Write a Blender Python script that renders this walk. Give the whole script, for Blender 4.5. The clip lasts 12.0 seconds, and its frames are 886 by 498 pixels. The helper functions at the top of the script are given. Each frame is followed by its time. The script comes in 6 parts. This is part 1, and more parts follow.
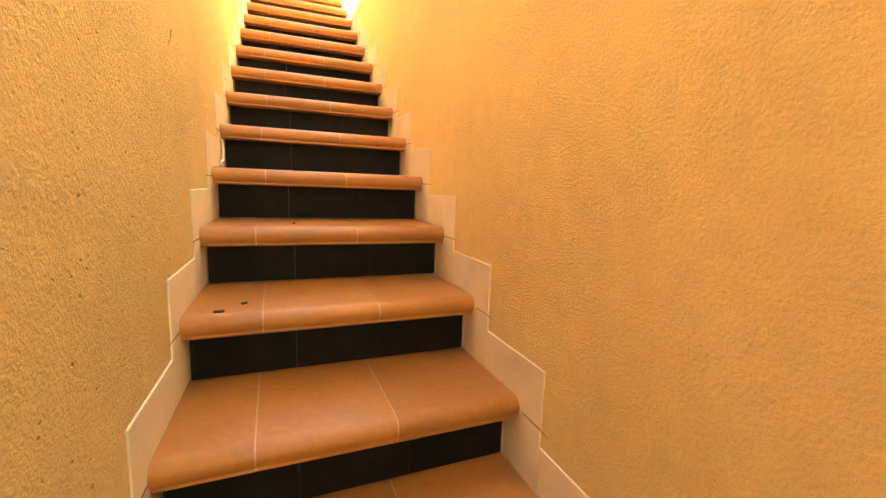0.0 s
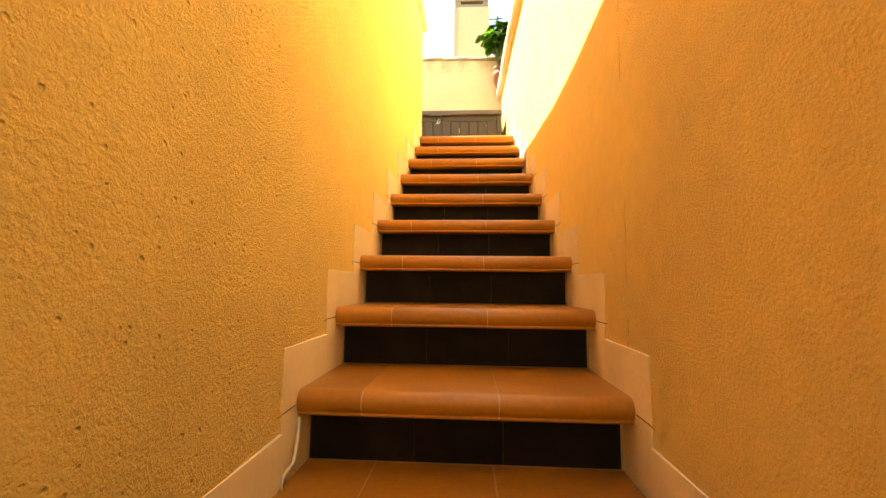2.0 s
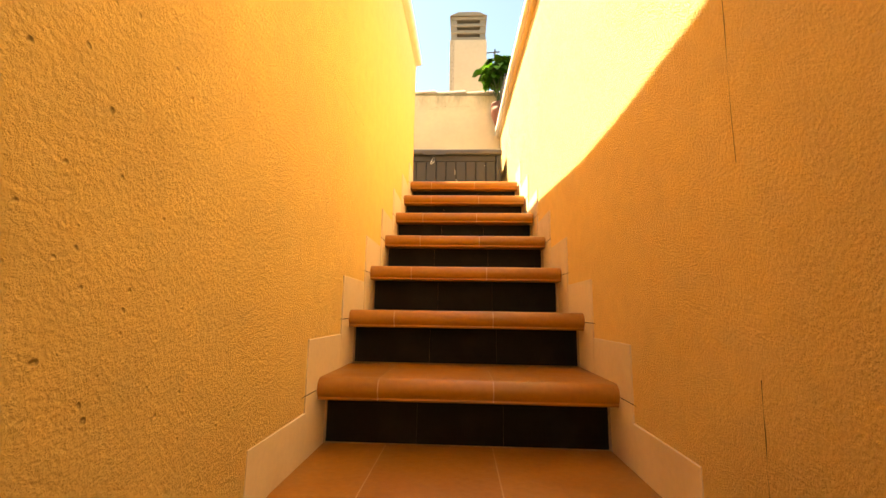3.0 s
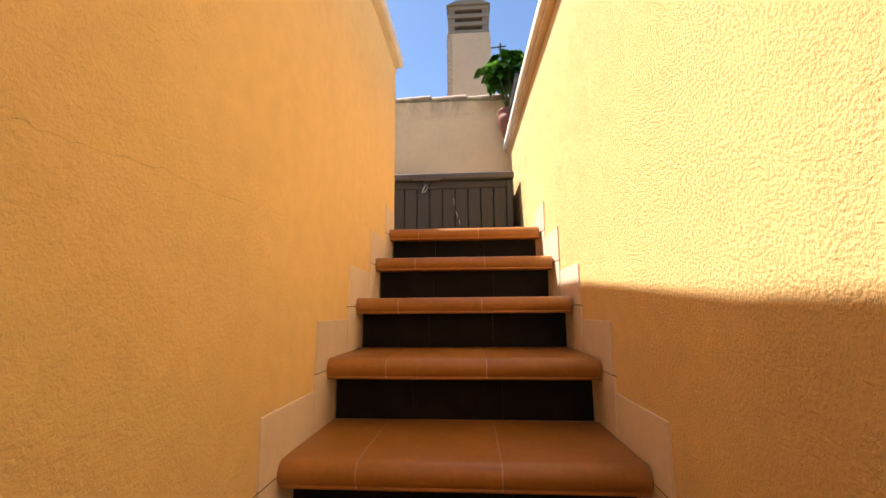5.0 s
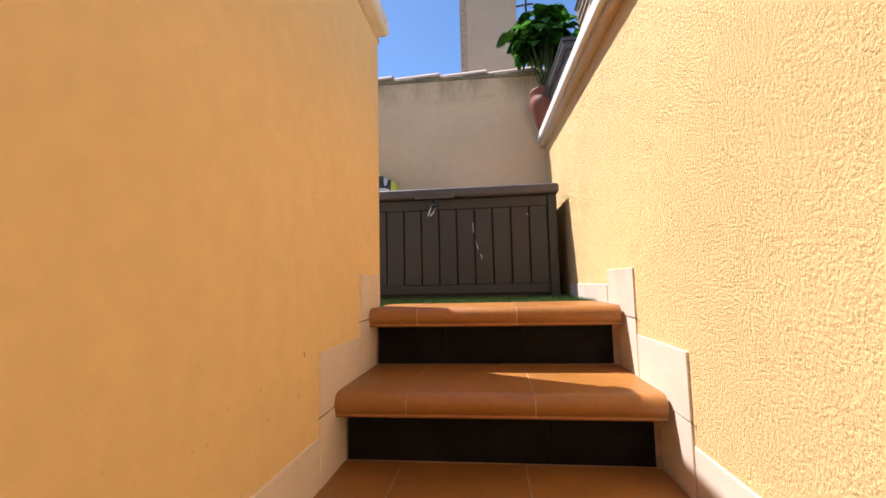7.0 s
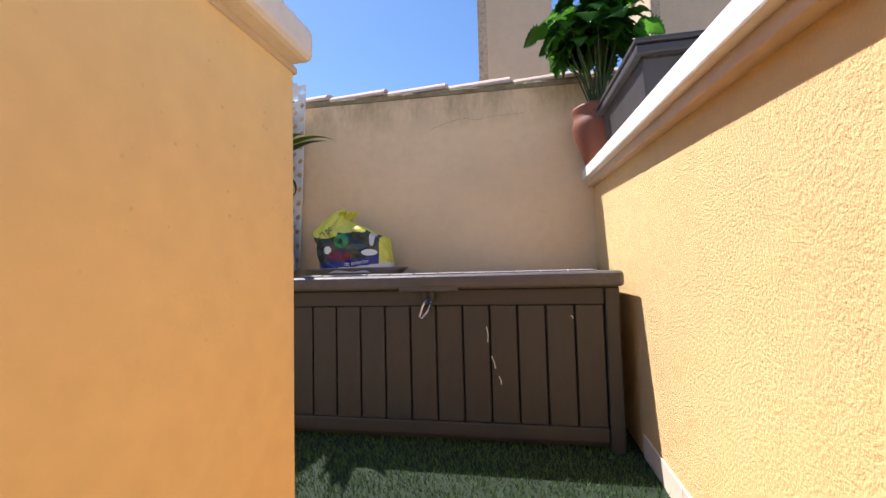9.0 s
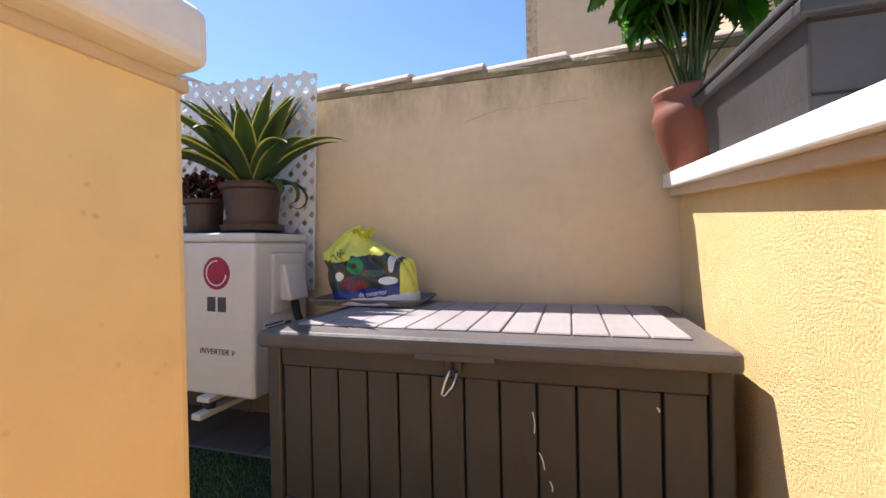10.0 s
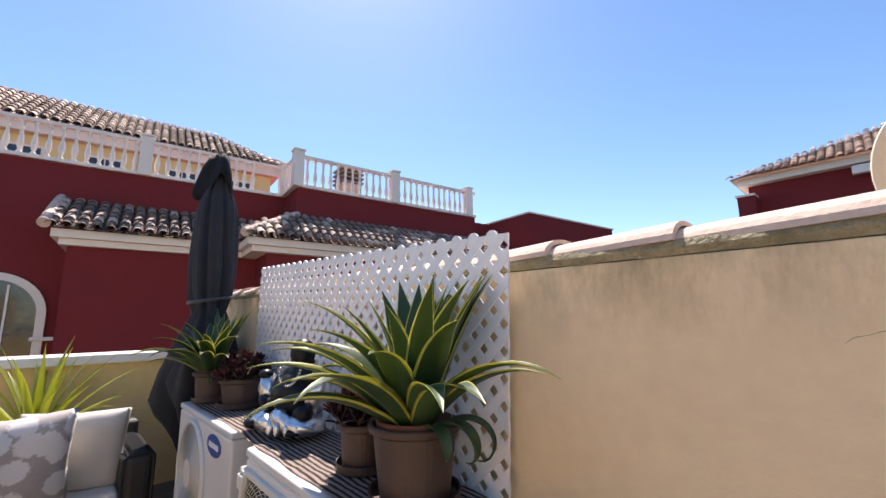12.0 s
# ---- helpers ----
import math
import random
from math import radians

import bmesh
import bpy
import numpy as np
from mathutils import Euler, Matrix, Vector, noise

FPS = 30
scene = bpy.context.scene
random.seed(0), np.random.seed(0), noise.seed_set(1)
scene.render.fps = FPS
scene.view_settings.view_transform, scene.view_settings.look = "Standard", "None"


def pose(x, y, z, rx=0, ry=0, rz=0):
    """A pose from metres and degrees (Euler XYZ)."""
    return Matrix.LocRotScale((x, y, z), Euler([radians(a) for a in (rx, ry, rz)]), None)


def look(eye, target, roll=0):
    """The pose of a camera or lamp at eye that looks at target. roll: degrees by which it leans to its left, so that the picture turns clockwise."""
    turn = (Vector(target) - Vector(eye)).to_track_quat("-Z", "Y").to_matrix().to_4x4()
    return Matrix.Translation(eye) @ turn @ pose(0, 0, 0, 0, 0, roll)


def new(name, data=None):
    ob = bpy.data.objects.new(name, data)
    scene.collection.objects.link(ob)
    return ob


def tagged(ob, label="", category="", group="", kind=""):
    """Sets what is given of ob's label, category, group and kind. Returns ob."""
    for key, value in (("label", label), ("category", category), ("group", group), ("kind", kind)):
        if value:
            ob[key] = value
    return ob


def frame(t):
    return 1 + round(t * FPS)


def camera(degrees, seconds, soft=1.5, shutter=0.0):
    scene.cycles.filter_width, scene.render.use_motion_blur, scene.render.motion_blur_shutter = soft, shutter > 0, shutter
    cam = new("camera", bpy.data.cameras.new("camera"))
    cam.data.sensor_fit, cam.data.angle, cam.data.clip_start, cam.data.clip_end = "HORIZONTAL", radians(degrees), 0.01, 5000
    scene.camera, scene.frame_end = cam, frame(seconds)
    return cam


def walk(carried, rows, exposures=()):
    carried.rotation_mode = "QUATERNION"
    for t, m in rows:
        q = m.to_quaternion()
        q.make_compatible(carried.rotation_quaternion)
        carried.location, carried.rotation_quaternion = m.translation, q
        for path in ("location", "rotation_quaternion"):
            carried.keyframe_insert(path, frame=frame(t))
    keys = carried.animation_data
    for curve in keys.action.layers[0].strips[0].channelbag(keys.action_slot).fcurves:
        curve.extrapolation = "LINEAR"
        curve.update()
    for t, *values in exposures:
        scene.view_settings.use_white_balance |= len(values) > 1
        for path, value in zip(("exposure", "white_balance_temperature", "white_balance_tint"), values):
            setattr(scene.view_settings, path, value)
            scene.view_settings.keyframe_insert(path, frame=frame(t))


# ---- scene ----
# camera and walk
cam = camera(94.2, 12.0)
PATH = [
    (0, (-0.144, -4.086, -1.657), (0.565, -2.238, -1.945), 2.0),
    (0.5, (-0.098, -3.869, -1.624), (0.057, -1.888, -1.853), 0.8),
    (1, (-0.039, -3.591, -1.486), (-0.1, -1.594, -1.574), 0.3),
    (1.5, (-0.02, -3.348, -1.331), (-0.138, -1.353, -1.265), 0.5),
    (2, (0.01, -3.157, -1.185), (-0.112, -1.169, -1.002), 0.6),
    (2.5, (0.03, -2.962, -1.045), (-0.084, -0.983, -0.783), 0.7),
    (3, (-0.018, -2.751, -0.894), (-0.109, -0.776, -0.59), 0.9),
    (3.2, (0.001, -2.673, -0.831), (-0.134, -0.701, -0.526), 0.9),
    (5, (0.026, -1.999, -0.394), (-0.108, -0.026, -0.1), -0.4),
    (5.5, (0.035, -1.799, -0.282), (-0.1, 0.18, -0.027), -0.9),
    (6, (0.023, -1.604, -0.151), (-0.115, 0.379, 0.07), -1.0),
    (6.5, (0.027, -1.411, -0.028), (-0.147, 0.572, 0.164), -1.2),
    (7, (-0.008, -1.232, 0.083), (-0.231, 0.748, 0.251), -1.3),
    (7.5, (-0.014, -1.055, 0.189), (-0.264, 0.924, 0.34), -1.2),
    (7.7, (0.01, -0.977, 0.233), (-0.26, 0.998, 0.391), -1.5),
    (9.5, (0.032, -0.38, 0.687), (-0.422, 1.567, 0.739), -1.2),
    (10, (0.005, -0.188, 0.781), (-0.584, 1.724, 0.776), -1.3),
    (10.5, (-0.004, -0.032, 0.87), (-0.753, 1.822, 0.891), -1.4),
    (11, (-0.029, 0.125, 1.041), (-0.957, 1.89, 1.192), -1.9),
    (11.5, (-0.131, 0.279, 1.199), (-1.277, 1.892, 1.494), -1.8),
    (12, (-0.34, 0.48, 1.33), (-1.779, 1.826, 1.669), -0.7),
]
EXPOSURES = [(0, 4.5, 7600, -8), (1, 4.2, 12800, 1), (2, 3.2, 14500, 5), (3, 2.7, 13600, 10), (5, 1.6, 7500, 16), (7, 1.25, 6300, 16), (9.5, 1.36, 6400, 17), (10.5, 1.5, 6600, 16), (11.2, 1.53, 6600, 16), (12, 1.44, 6800, 17)]
walk(cam, [(t, look(eye, target, roll)) for t, eye, target, roll in PATH], EXPOSURES)

# light: sun over the left-hand wall, from beyond the terrace
SUN_WAY = Vector((0.545, -0.293, -1.0)).normalized()
world = bpy.data.worlds.new("sky")
scene.world = world
world.use_nodes = True
sky = world.node_tree.nodes.new("ShaderNodeTexSky")
sky.sky_type, sky.sun_disc = "NISHITA", False
sky.sun_elevation = math.asin(-SUN_WAY.z)
sky.sun_rotation = math.atan2(-SUN_WAY.x, -SUN_WAY.y)
sky.air_density, sky.dust_density, sky.ozone_density = 1.0, 0.3, 2.5
tint = world.node_tree.nodes.new("ShaderNodeHueSaturation")
tint.inputs["Saturation"].default_value = 1.15
world.node_tree.links.new(sky.outputs[0], tint.inputs["Color"])
world.node_tree.links.new(tint.outputs[0], world.node_tree.nodes["Background"].inputs[0])
world.node_tree.nodes["Background"].inputs[1].default_value = 0.080
sun = new("sun", bpy.data.lights.new("sun", "SUN"))
sun.data.energy, sun.data.angle, sun.data.color = 3.55, radians(0.53), (1.0, 0.95, 0.89)
sun.rotation_mode = "QUATERNION"
sun.rotation_quaternion = SUN_WAY.to_track_quat("-Z", "Y")

# materials
def srgb(r, g, b):
    return tuple((c / 255 / 12.92) if c <= 10 else ((c / 255 + 0.055) / 1.055) ** 2.4 for c in (r, g, b))


def material(name, colour, rough=0.6, metal=0.0, vary=0.12, scale=9.0, bump=0.0, bump_scale=120.0, stain=0.0, stain_colour=(0.1, 0.08, 0.05),
             stain_scale=2.0, stretch=(1, 1, 1), random_tint=0.0, spec=0.5, sheen=0.0, detail=6.0):
    """Colour with a coarse and a fine variation, an optional stain, and fine relief."""
    m = bpy.data.materials.new(name)
    m.use_nodes = True
    nt = m.node_tree
    n, l = nt.nodes, nt.links
    bsdf = n["Principled BSDF"]
    tc, mp = n.new("ShaderNodeTexCoord"), n.new("ShaderNodeMapping")
    mp.inputs["Scale"].default_value = stretch
    l.new(tc.outputs["Object"], mp.inputs[0])
    coarse, fine = n.new("ShaderNodeTexNoise"), n.new("ShaderNodeTexNoise")
    coarse.inputs["Scale"].default_value, coarse.inputs["Detail"].default_value = scale, 4
    fine.inputs["Scale"].default_value, fine.inputs["Detail"].default_value = scale * 9, detail
    for t in (coarse, fine):
        l.new(mp.outputs[0], t.inputs["Vector"])
    add = n.new("ShaderNodeMath")
    add.operation = "ADD"
    l.new(coarse.outputs[0], add.inputs[0])
    l.new(fine.outputs[0], add.inputs[1])
    value = n.new("ShaderNodeMapRange")
    value.inputs["From Min"].default_value, value.inputs["From Max"].default_value = 0.6, 1.4
    value.inputs["To Min"].default_value, value.inputs["To Max"].default_value = 1 - vary, 1 + vary
    l.new(add.outputs[0], value.inputs["Value"])
    last = value.outputs[0]
    if random_tint:
        info, rr, mul = n.new("ShaderNodeObjectInfo"), n.new("ShaderNodeMapRange"), n.new("ShaderNodeMath")
        rr.inputs["To Min"].default_value, rr.inputs["To Max"].default_value = 1 - random_tint, 1 + random_tint
        mul.operation = "MULTIPLY"
        l.new(info.outputs["Random"], rr.inputs["Value"])
        l.new(last, mul.inputs[0])
        l.new(rr.outputs[0], mul.inputs[1])
        last = mul.outputs[0]
    hsv = n.new("ShaderNodeHueSaturation")
    hsv.inputs["Color"].default_value = (*colour, 1)
    l.new(last, hsv.inputs["Value"])
    out = hsv.outputs[0]
    if stain:
        st, ramp, mix = n.new("ShaderNodeTexNoise"), n.new("ShaderNodeMapRange"), n.new("ShaderNodeMix")
        st.inputs["Scale"].default_value, st.inputs["Detail"].default_value = stain_scale, 8
        l.new(mp.outputs[0], st.inputs["Vector"])
        ramp.inputs["From Min"].default_value, ramp.inputs["From Max"].default_value = 0.52, 0.75
        ramp.inputs["To Max"].default_value = stain
        l.new(st.outputs[0], ramp.inputs["Value"])
        mix.data_type = "RGBA"
        l.new(ramp.outputs[0], mix.inputs["Factor"])
        l.new(out, mix.inputs["A"])
        mix.inputs["B"].default_value = (*stain_colour, 1)
        out = mix.outputs["Result"]
    l.new(out, bsdf.inputs["Base Color"])
    rv = n.new("ShaderNodeMapRange")
    rv.inputs["From Min"].default_value, rv.inputs["From Max"].default_value = 0.3, 0.7
    rv.inputs["To Min"].default_value, rv.inputs["To Max"].default_value = max(0.03, rough - 0.1), min(1, rough + 0.1)
    l.new(coarse.outputs[0], rv.inputs["Value"])
    l.new(rv.outputs[0], bsdf.inputs["Roughness"])
    bsdf.inputs["Metallic"].default_value = metal
    bsdf.inputs["Specular IOR Level"].default_value = spec
    if bump:
        bt, bn = n.new("ShaderNodeTexNoise"), n.new("ShaderNodeBump")
        bt.inputs["Scale"].default_value, bt.inputs["Detail"].default_value = bump_scale, 3
        l.new(mp.outputs[0], bt.inputs["Vector"])
        bn.inputs["Strength"].default_value, bn.inputs["Distance"].default_value = bump, 0.01
        l.new(bt.outputs[0], bn.inputs["Height"])
        l.new(bn.outputs[0], bsdf.inputs["Normal"])
    return m


def stucco(name, colour, relief=0.8, scale=70.0, dirt=0.12, rough_end=None, pits=0.0):
    """Trowelled render: blunt crumbs with pits between them, faint patches."""
    m = material(name, colour, rough=0.9, vary=0.07, scale=2.3, spec=0.2, stain=dirt, stain_colour=tuple(c * 0.62 for c in colour), stain_scale=1.3)
    nt = m.node_tree
    n, l = nt.nodes, nt.links
    bsdf, tc = n["Principled BSDF"], n["Texture Coordinate"]
    a, b, c = n.new("ShaderNodeTexNoise"), n.new("ShaderNodeTexVoronoi"), n.new("ShaderNodeTexNoise")
    a.inputs["Scale"].default_value, a.inputs["Detail"].default_value, a.inputs["Roughness"].default_value = scale, 5.0, 0.68
    a.inputs["Distortion"].default_value = 0.0
    b.inputs["Scale"].default_value = scale * 0.6
    c.inputs["Scale"].default_value = 1.1
    for t in (a, b, c):
        l.new(tc.outputs["Object"], t.inputs["Vector"])
    ramp = n.new("ShaderNodeMapRange")
    ramp.inputs["From Min"].default_value, ramp.inputs["From Max"].default_value = 0.25, 0.68
    l.new(a.outputs[0], ramp.inputs["Value"])
    sub = n.new("ShaderNodeMath")
    sub.operation = "MULTIPLY_ADD"
    l.new(b.outputs["Distance"], sub.inputs[0])
    sub.inputs[1].default_value = -0.12
    l.new(ramp.outputs[0], sub.inputs[2])
    strength = n.new("ShaderNodeMapRange")
    strength.inputs["From Min"].default_value, strength.inputs["From Max"].default_value = 0.35, 0.65
    strength.inputs["To Min"].default_value, strength.inputs["To Max"].default_value = relief * 0.6, relief
    l.new(c.outputs[0], strength.inputs["Value"])
    bn = n.new("ShaderNodeBump")
    bn.inputs["Distance"].default_value = 0.0085
    grip = strength.outputs[0]
    if rough_end:
        sep, along, mul = n.new("ShaderNodeSeparateXYZ"), n.new("ShaderNodeMapRange"), n.new("ShaderNodeMath")
        mul.operation = "MULTIPLY"
        l.new(tc.outputs["Object"], sep.inputs[0])
        for key, v in zip(("From Min", "From Max", "To Min", "To Max"), rough_end):
            along.inputs[key].default_value = v
        l.new(sep.outputs["Y"], along.inputs["Value"])
        l.new(grip, mul.inputs[0])
        l.new(along.outputs[0], mul.inputs[1])
        grip = mul.outputs[0]
    l.new(grip, bn.inputs["Strength"])
    height = sub.outputs[0]
    if pits:
        # blow-holes and knocks, a few to the hand's breadth, some with dirt in them
        for size, radius, depth in ((11.0, 0.045, 1.6), (34.0, 0.13, 0.8)):
            v, hole, less = n.new("ShaderNodeTexVoronoi"), n.new("ShaderNodeMapRange"), n.new("ShaderNodeMath")
            v.inputs["Scale"].default_value = size
            warp, blend = n.new("ShaderNodeTexNoise"), n.new("ShaderNodeVectorMath")
            warp.inputs["Scale"].default_value = 60
            blend.operation = "MULTIPLY_ADD"
            blend.inputs[1].default_value = (0.008, 0.008, 0.008)
            l.new(tc.outputs["Object"], warp.inputs["Vector"])
            l.new(warp.outputs["Color"], blend.inputs[0])
            l.new(tc.outputs["Object"], blend.inputs[2])
            l.new(blend.outputs[0], v.inputs["Vector"])
            hole.inputs["From Min"].default_value, hole.inputs["From Max"].default_value = radius * 0.4, radius
            hole.inputs["To Min"].default_value, hole.inputs["To Max"].default_value = depth * pits, 0.0
            l.new(v.outputs["Distance"], hole.inputs["Value"])
            patch, keep = n.new("ShaderNodeMapRange"), n.new("ShaderNodeMath")
            patch.inputs["From Min"].default_value, patch.inputs["From Max"].default_value = 0.46, 0.58
            l.new(c.outputs[0], patch.inputs["Value"])
            keep.operation = "MULTIPLY"
            l.new(hole.outputs[0], keep.inputs[0])
            l.new(patch.outputs[0], keep.inputs[1])
            less.operation = "SUBTRACT"
            l.new(height, less.inputs[0])
            l.new(keep.outputs[0], less.inputs[1])
            height = less.outputs[0]
            grime, shade = n.new("ShaderNodeMapRange"), n.new("ShaderNodeMix")
            grime.inputs["From Max"].default_value = depth * pits
            grime.inputs["To Max"].default_value = 0.5 if size < 20 else 0.25
            l.new(keep.outputs[0], grime.inputs["Value"])
            shade.data_type = "RGBA"
            l.new(grime.outputs[0], shade.inputs["Factor"])
            l.new(bsdf.inputs["Base Color"].links[0].from_socket, shade.inputs["A"])
            shade.inputs["B"].default_value = (0.22, 0.14, 0.06, 1)
            l.new(shade.outputs["Result"], bsdf.inputs["Base Color"])
    l.new(height, bn.inputs["Height"])
    l.new(bn.outputs[0], bsdf.inputs["Normal"])
    return m


OCHRE = (0.89, 0.642, 0.305)
M_WALL = stucco("ochre_stucco", OCHRE, 0.85, 150, rough_end=(-2.2, -0.2, 1.0, 0.8))
M_WALL_SOFT = stucco("ochre_overpainted_stucco", OCHRE, 0.85, 130, rough_end=(-1.6, -0.8, 1.0, 0.13), pits=6.0)
M_BACK = stucco("ochre_smooth_render", (0.78, 0.60, 0.38), 0.16, 60, 0.35)
M_BEIGE = stucco("beige_render", (0.66, 0.52, 0.36), 0.35, 50, 0.25)
M_CAP = material("painted_coping", (0.80, 0.76, 0.70), 0.7, vary=0.06, scale=5, bump=0.15, bump_scale=60, stain=0.25, stain_colour=(0.5, 0.42, 0.32), stain_scale=3)
M_CLAY = material("clay_tread_tile", (0.36, 0.152, 0.034), 0.40, vary=0.16, scale=7, bump=0.12, bump_scale=35, random_tint=0.10, stain=0.35, stain_colour=(0.26, 0.075, 0.018), stain_scale=6)
M_RISER = material("black_riser_tile", (0.005, 0.004, 0.004), 0.6, vary=0.3, scale=9, random_tint=0.25, stain=0.25, stain_colour=(0.03, 0.025, 0.022), stain_scale=11, bump=0.08, bump_scale=40, spec=0.15)
M_GROUT = material("grout", (0.50, 0.33, 0.21), 0.9, vary=0.2, scale=30, bump=0.3, bump_scale=150)
M_SKIRT = material("cream_skirting_tile", (0.80, 0.675, 0.55), 0.6, vary=0.06, scale=8, random_tint=0.06, stain=0.3, stain_colour=(0.5, 0.34, 0.2), stain_scale=5)
M_JOINT = material("dirty_joint", (0.085, 0.05, 0.028), 0.95, vary=0.3, scale=60)
M_CRACK = material("dark_crack", (0.13, 0.08, 0.03), 0.95, vary=0.3)
M_TURF = material("turf_backing", (0.010, 0.024, 0.009), 0.9, vary=0.3, scale=30, bump=0.5, bump_scale=200)
M_FLOOR = material("grey_floor_tile", (0.095, 0.091, 0.09), 0.5, vary=0.1, scale=4, random_tint=0.08, stain=0.3, stain_colour=(0.2, 0.18, 0.16))
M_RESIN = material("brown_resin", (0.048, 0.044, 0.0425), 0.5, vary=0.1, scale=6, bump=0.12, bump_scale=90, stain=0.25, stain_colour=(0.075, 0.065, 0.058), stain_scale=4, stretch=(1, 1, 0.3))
# One lid resin twice: rim colour holds front-face shade, plank colour holds sunlight.
M_RESIN_RIM_SHADED = material("brown_resin_rim_shaded", (0.105, 0.094, 0.091), 0.5, vary=0.15, scale=5, bump=0.12, bump_scale=90, stain=0.8, stain_colour=(0.065, 0.058, 0.055), stain_scale=4)
M_RESIN_LID_LIT = material("weathered_resin_lid_lit", (0.32, 0.288, 0.288), 0.55, vary=0.1, scale=5, bump=0.12, bump_scale=90, stain=0.5, stain_colour=(0.44, 0.40, 0.385), stain_scale=3, stretch=(1, 0.3, 1))
# Near-black; also stands in for the shade inside grooves and slots.
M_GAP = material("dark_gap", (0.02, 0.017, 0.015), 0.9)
M_STEEL = material("bright_steel", (0.75, 0.74, 0.72), 0.25, metal=1.0, vary=0.05)
M_RIDGE = material("pale_clay_ridge", (0.66, 0.49, 0.385), 0.85, vary=0.15, scale=8, bump=0.3, bump_scale=70, random_tint=0.08, stain=0.4, stain_colour=(0.40, 0.34, 0.27), stain_scale=7)
M_MORTAR = material("lichen_mortar", (0.30, 0.25, 0.15), 0.95, vary=0.35, scale=25, bump=0.7, bump_scale=90, stain=0.7, stain_colour=(0.14, 0.12, 0.05), stain_scale=14)

M_WHITE = material("ac_white_paint", (0.64, 0.62, 0.58), 0.4, vary=0.04, scale=4, stain=0.15, stain_colour=(0.5, 0.45, 0.36), stain_scale=3)
M_GRILLE = material("ac_grille_plastic", (0.66, 0.63, 0.55), 0.45, vary=0.06, scale=8)
M_CAVITY = material("fan_cavity", (0.035, 0.035, 0.035), 0.7)
M_RED = material("crimson_badge", (0.32, 0.012, 0.06), 0.4, vary=0.05)
M_INK = material("dark_print", (0.06, 0.06, 0.065), 0.5, vary=0.05)
M_BLUE = material("blue_badge", (0.02, 0.05, 0.26), 0.4, vary=0.05)
M_PALE = material("pale_print", (0.75, 0.75, 0.75), 0.5, vary=0.03)
M_RUBBER = material("black_rubber", (0.02, 0.02, 0.02), 0.8)
M_TRELLIS = material("white_lattice_plastic", (0.82, 0.80, 0.80), 0.45, vary=0.05, scale=6)
M_POT = material("brown_plastic_pot", (0.062, 0.036, 0.028), 0.55, vary=0.12, scale=8, bump=0.08, bump_scale=60, stain=0.2, stain_colour=(0.2, 0.13, 0.1))
M_TERRA = material("terracotta", (0.23, 0.074, 0.040), 0.65, vary=0.12, scale=7, bump=0.1, bump_scale=80, stain=0.3, stain_colour=(0.28, 0.085, 0.045))
M_SOIL = material("potting_soil", (0.035, 0.022, 0.014), 0.95, vary=0.4, scale=40, bump=0.8, bump_scale=120)
M_AGAVE = material("agave_green", (0.040, 0.078, 0.030), 0.42, vary=0.2, scale=20, stretch=(1, 1, 0.3), random_tint=0.2)
M_AGAVE_EDGE = material("agave_yellow_margin", (0.55, 0.50, 0.09), 0.45, vary=0.15, scale=14)
M_LEAF = material("artificial_leaf", (0.055, 0.17, 0.022), 0.36, vary=0.2, scale=22, random_tint=0.35)
M_STEM = material("leaf_stem", (0.05, 0.085, 0.02), 0.5, vary=0.2)
M_AEON = material("dark_rosette", (0.032, 0.009, 0.011), 0.45, vary=0.3, scale=40, random_tint=0.4)
M_BLACK = material("black_lacquer", (0.006, 0.006, 0.007), 0.42, vary=0.2, spec=0.25)
M_SILVER = material("silver_paint", (0.68, 0.69, 0.71), 0.34, metal=1.0, vary=0.2, scale=20, stain=0.35, stain_colour=(0.10, 0.10, 0.105), stain_scale=14)
M_TROUGH = material("grey_planter_plastic", (0.052, 0.049, 0.051), 0.55, vary=0.1, scale=8, bump=0.1, bump_scale=70)
M_YELLOW = material("yellow_film", (0.72, 0.70, 0.10), 0.28, vary=0.12, scale=14)
M_TRAY = material("grey_tray_plastic", (0.22, 0.20, 0.19), 0.55, vary=0.1)
M_CANVAS = material("charcoal_canvas", (0.022, 0.023, 0.028), 0.85, vary=0.2, scale=12, bump=0.2, bump_scale=300)
M_RATTAN = material("dark_rattan", (0.03, 0.025, 0.022), 0.6, vary=0.3, scale=20)
M_CUSHION = material("cream_cushion", (0.62, 0.57, 0.50), 0.9, vary=0.06, scale=10, bump=0.2, bump_scale=400)
M_MAROON = stucco("maroon_render", (0.20, 0.028, 0.030), 0.25, 40, 0.2)
M_STONE = material("white_cast_stone", (0.86, 0.75, 0.66), 0.75, vary=0.06, scale=3, stain=0.12, stain_colour=(0.6, 0.5, 0.42))
M_CREAM = stucco("cream_render", (0.80, 0.62, 0.30), 0.2, 30, 0.1)
M_ROOF = material("weathered_roof_tile", (0.22, 0.145, 0.11), 0.9, vary=0.4, scale=3, random_tint=0.2, bump=0.3, bump_scale=40, stain=0.75, stain_colour=(0.055, 0.048, 0.042), stain_scale=2.5)
M_CONCRETE = stucco("weathered_concrete", (0.30, 0.25, 0.19), 0.5, 60, 0.5)
M_GROUND = material("street_asphalt", (0.06, 0.058, 0.055), 0.9, vary=0.2, scale=2, bump=0.2)
M_GLASS = material("window_glass", (0.02, 0.022, 0.024), 0.06, vary=0.02, spec=0.8)
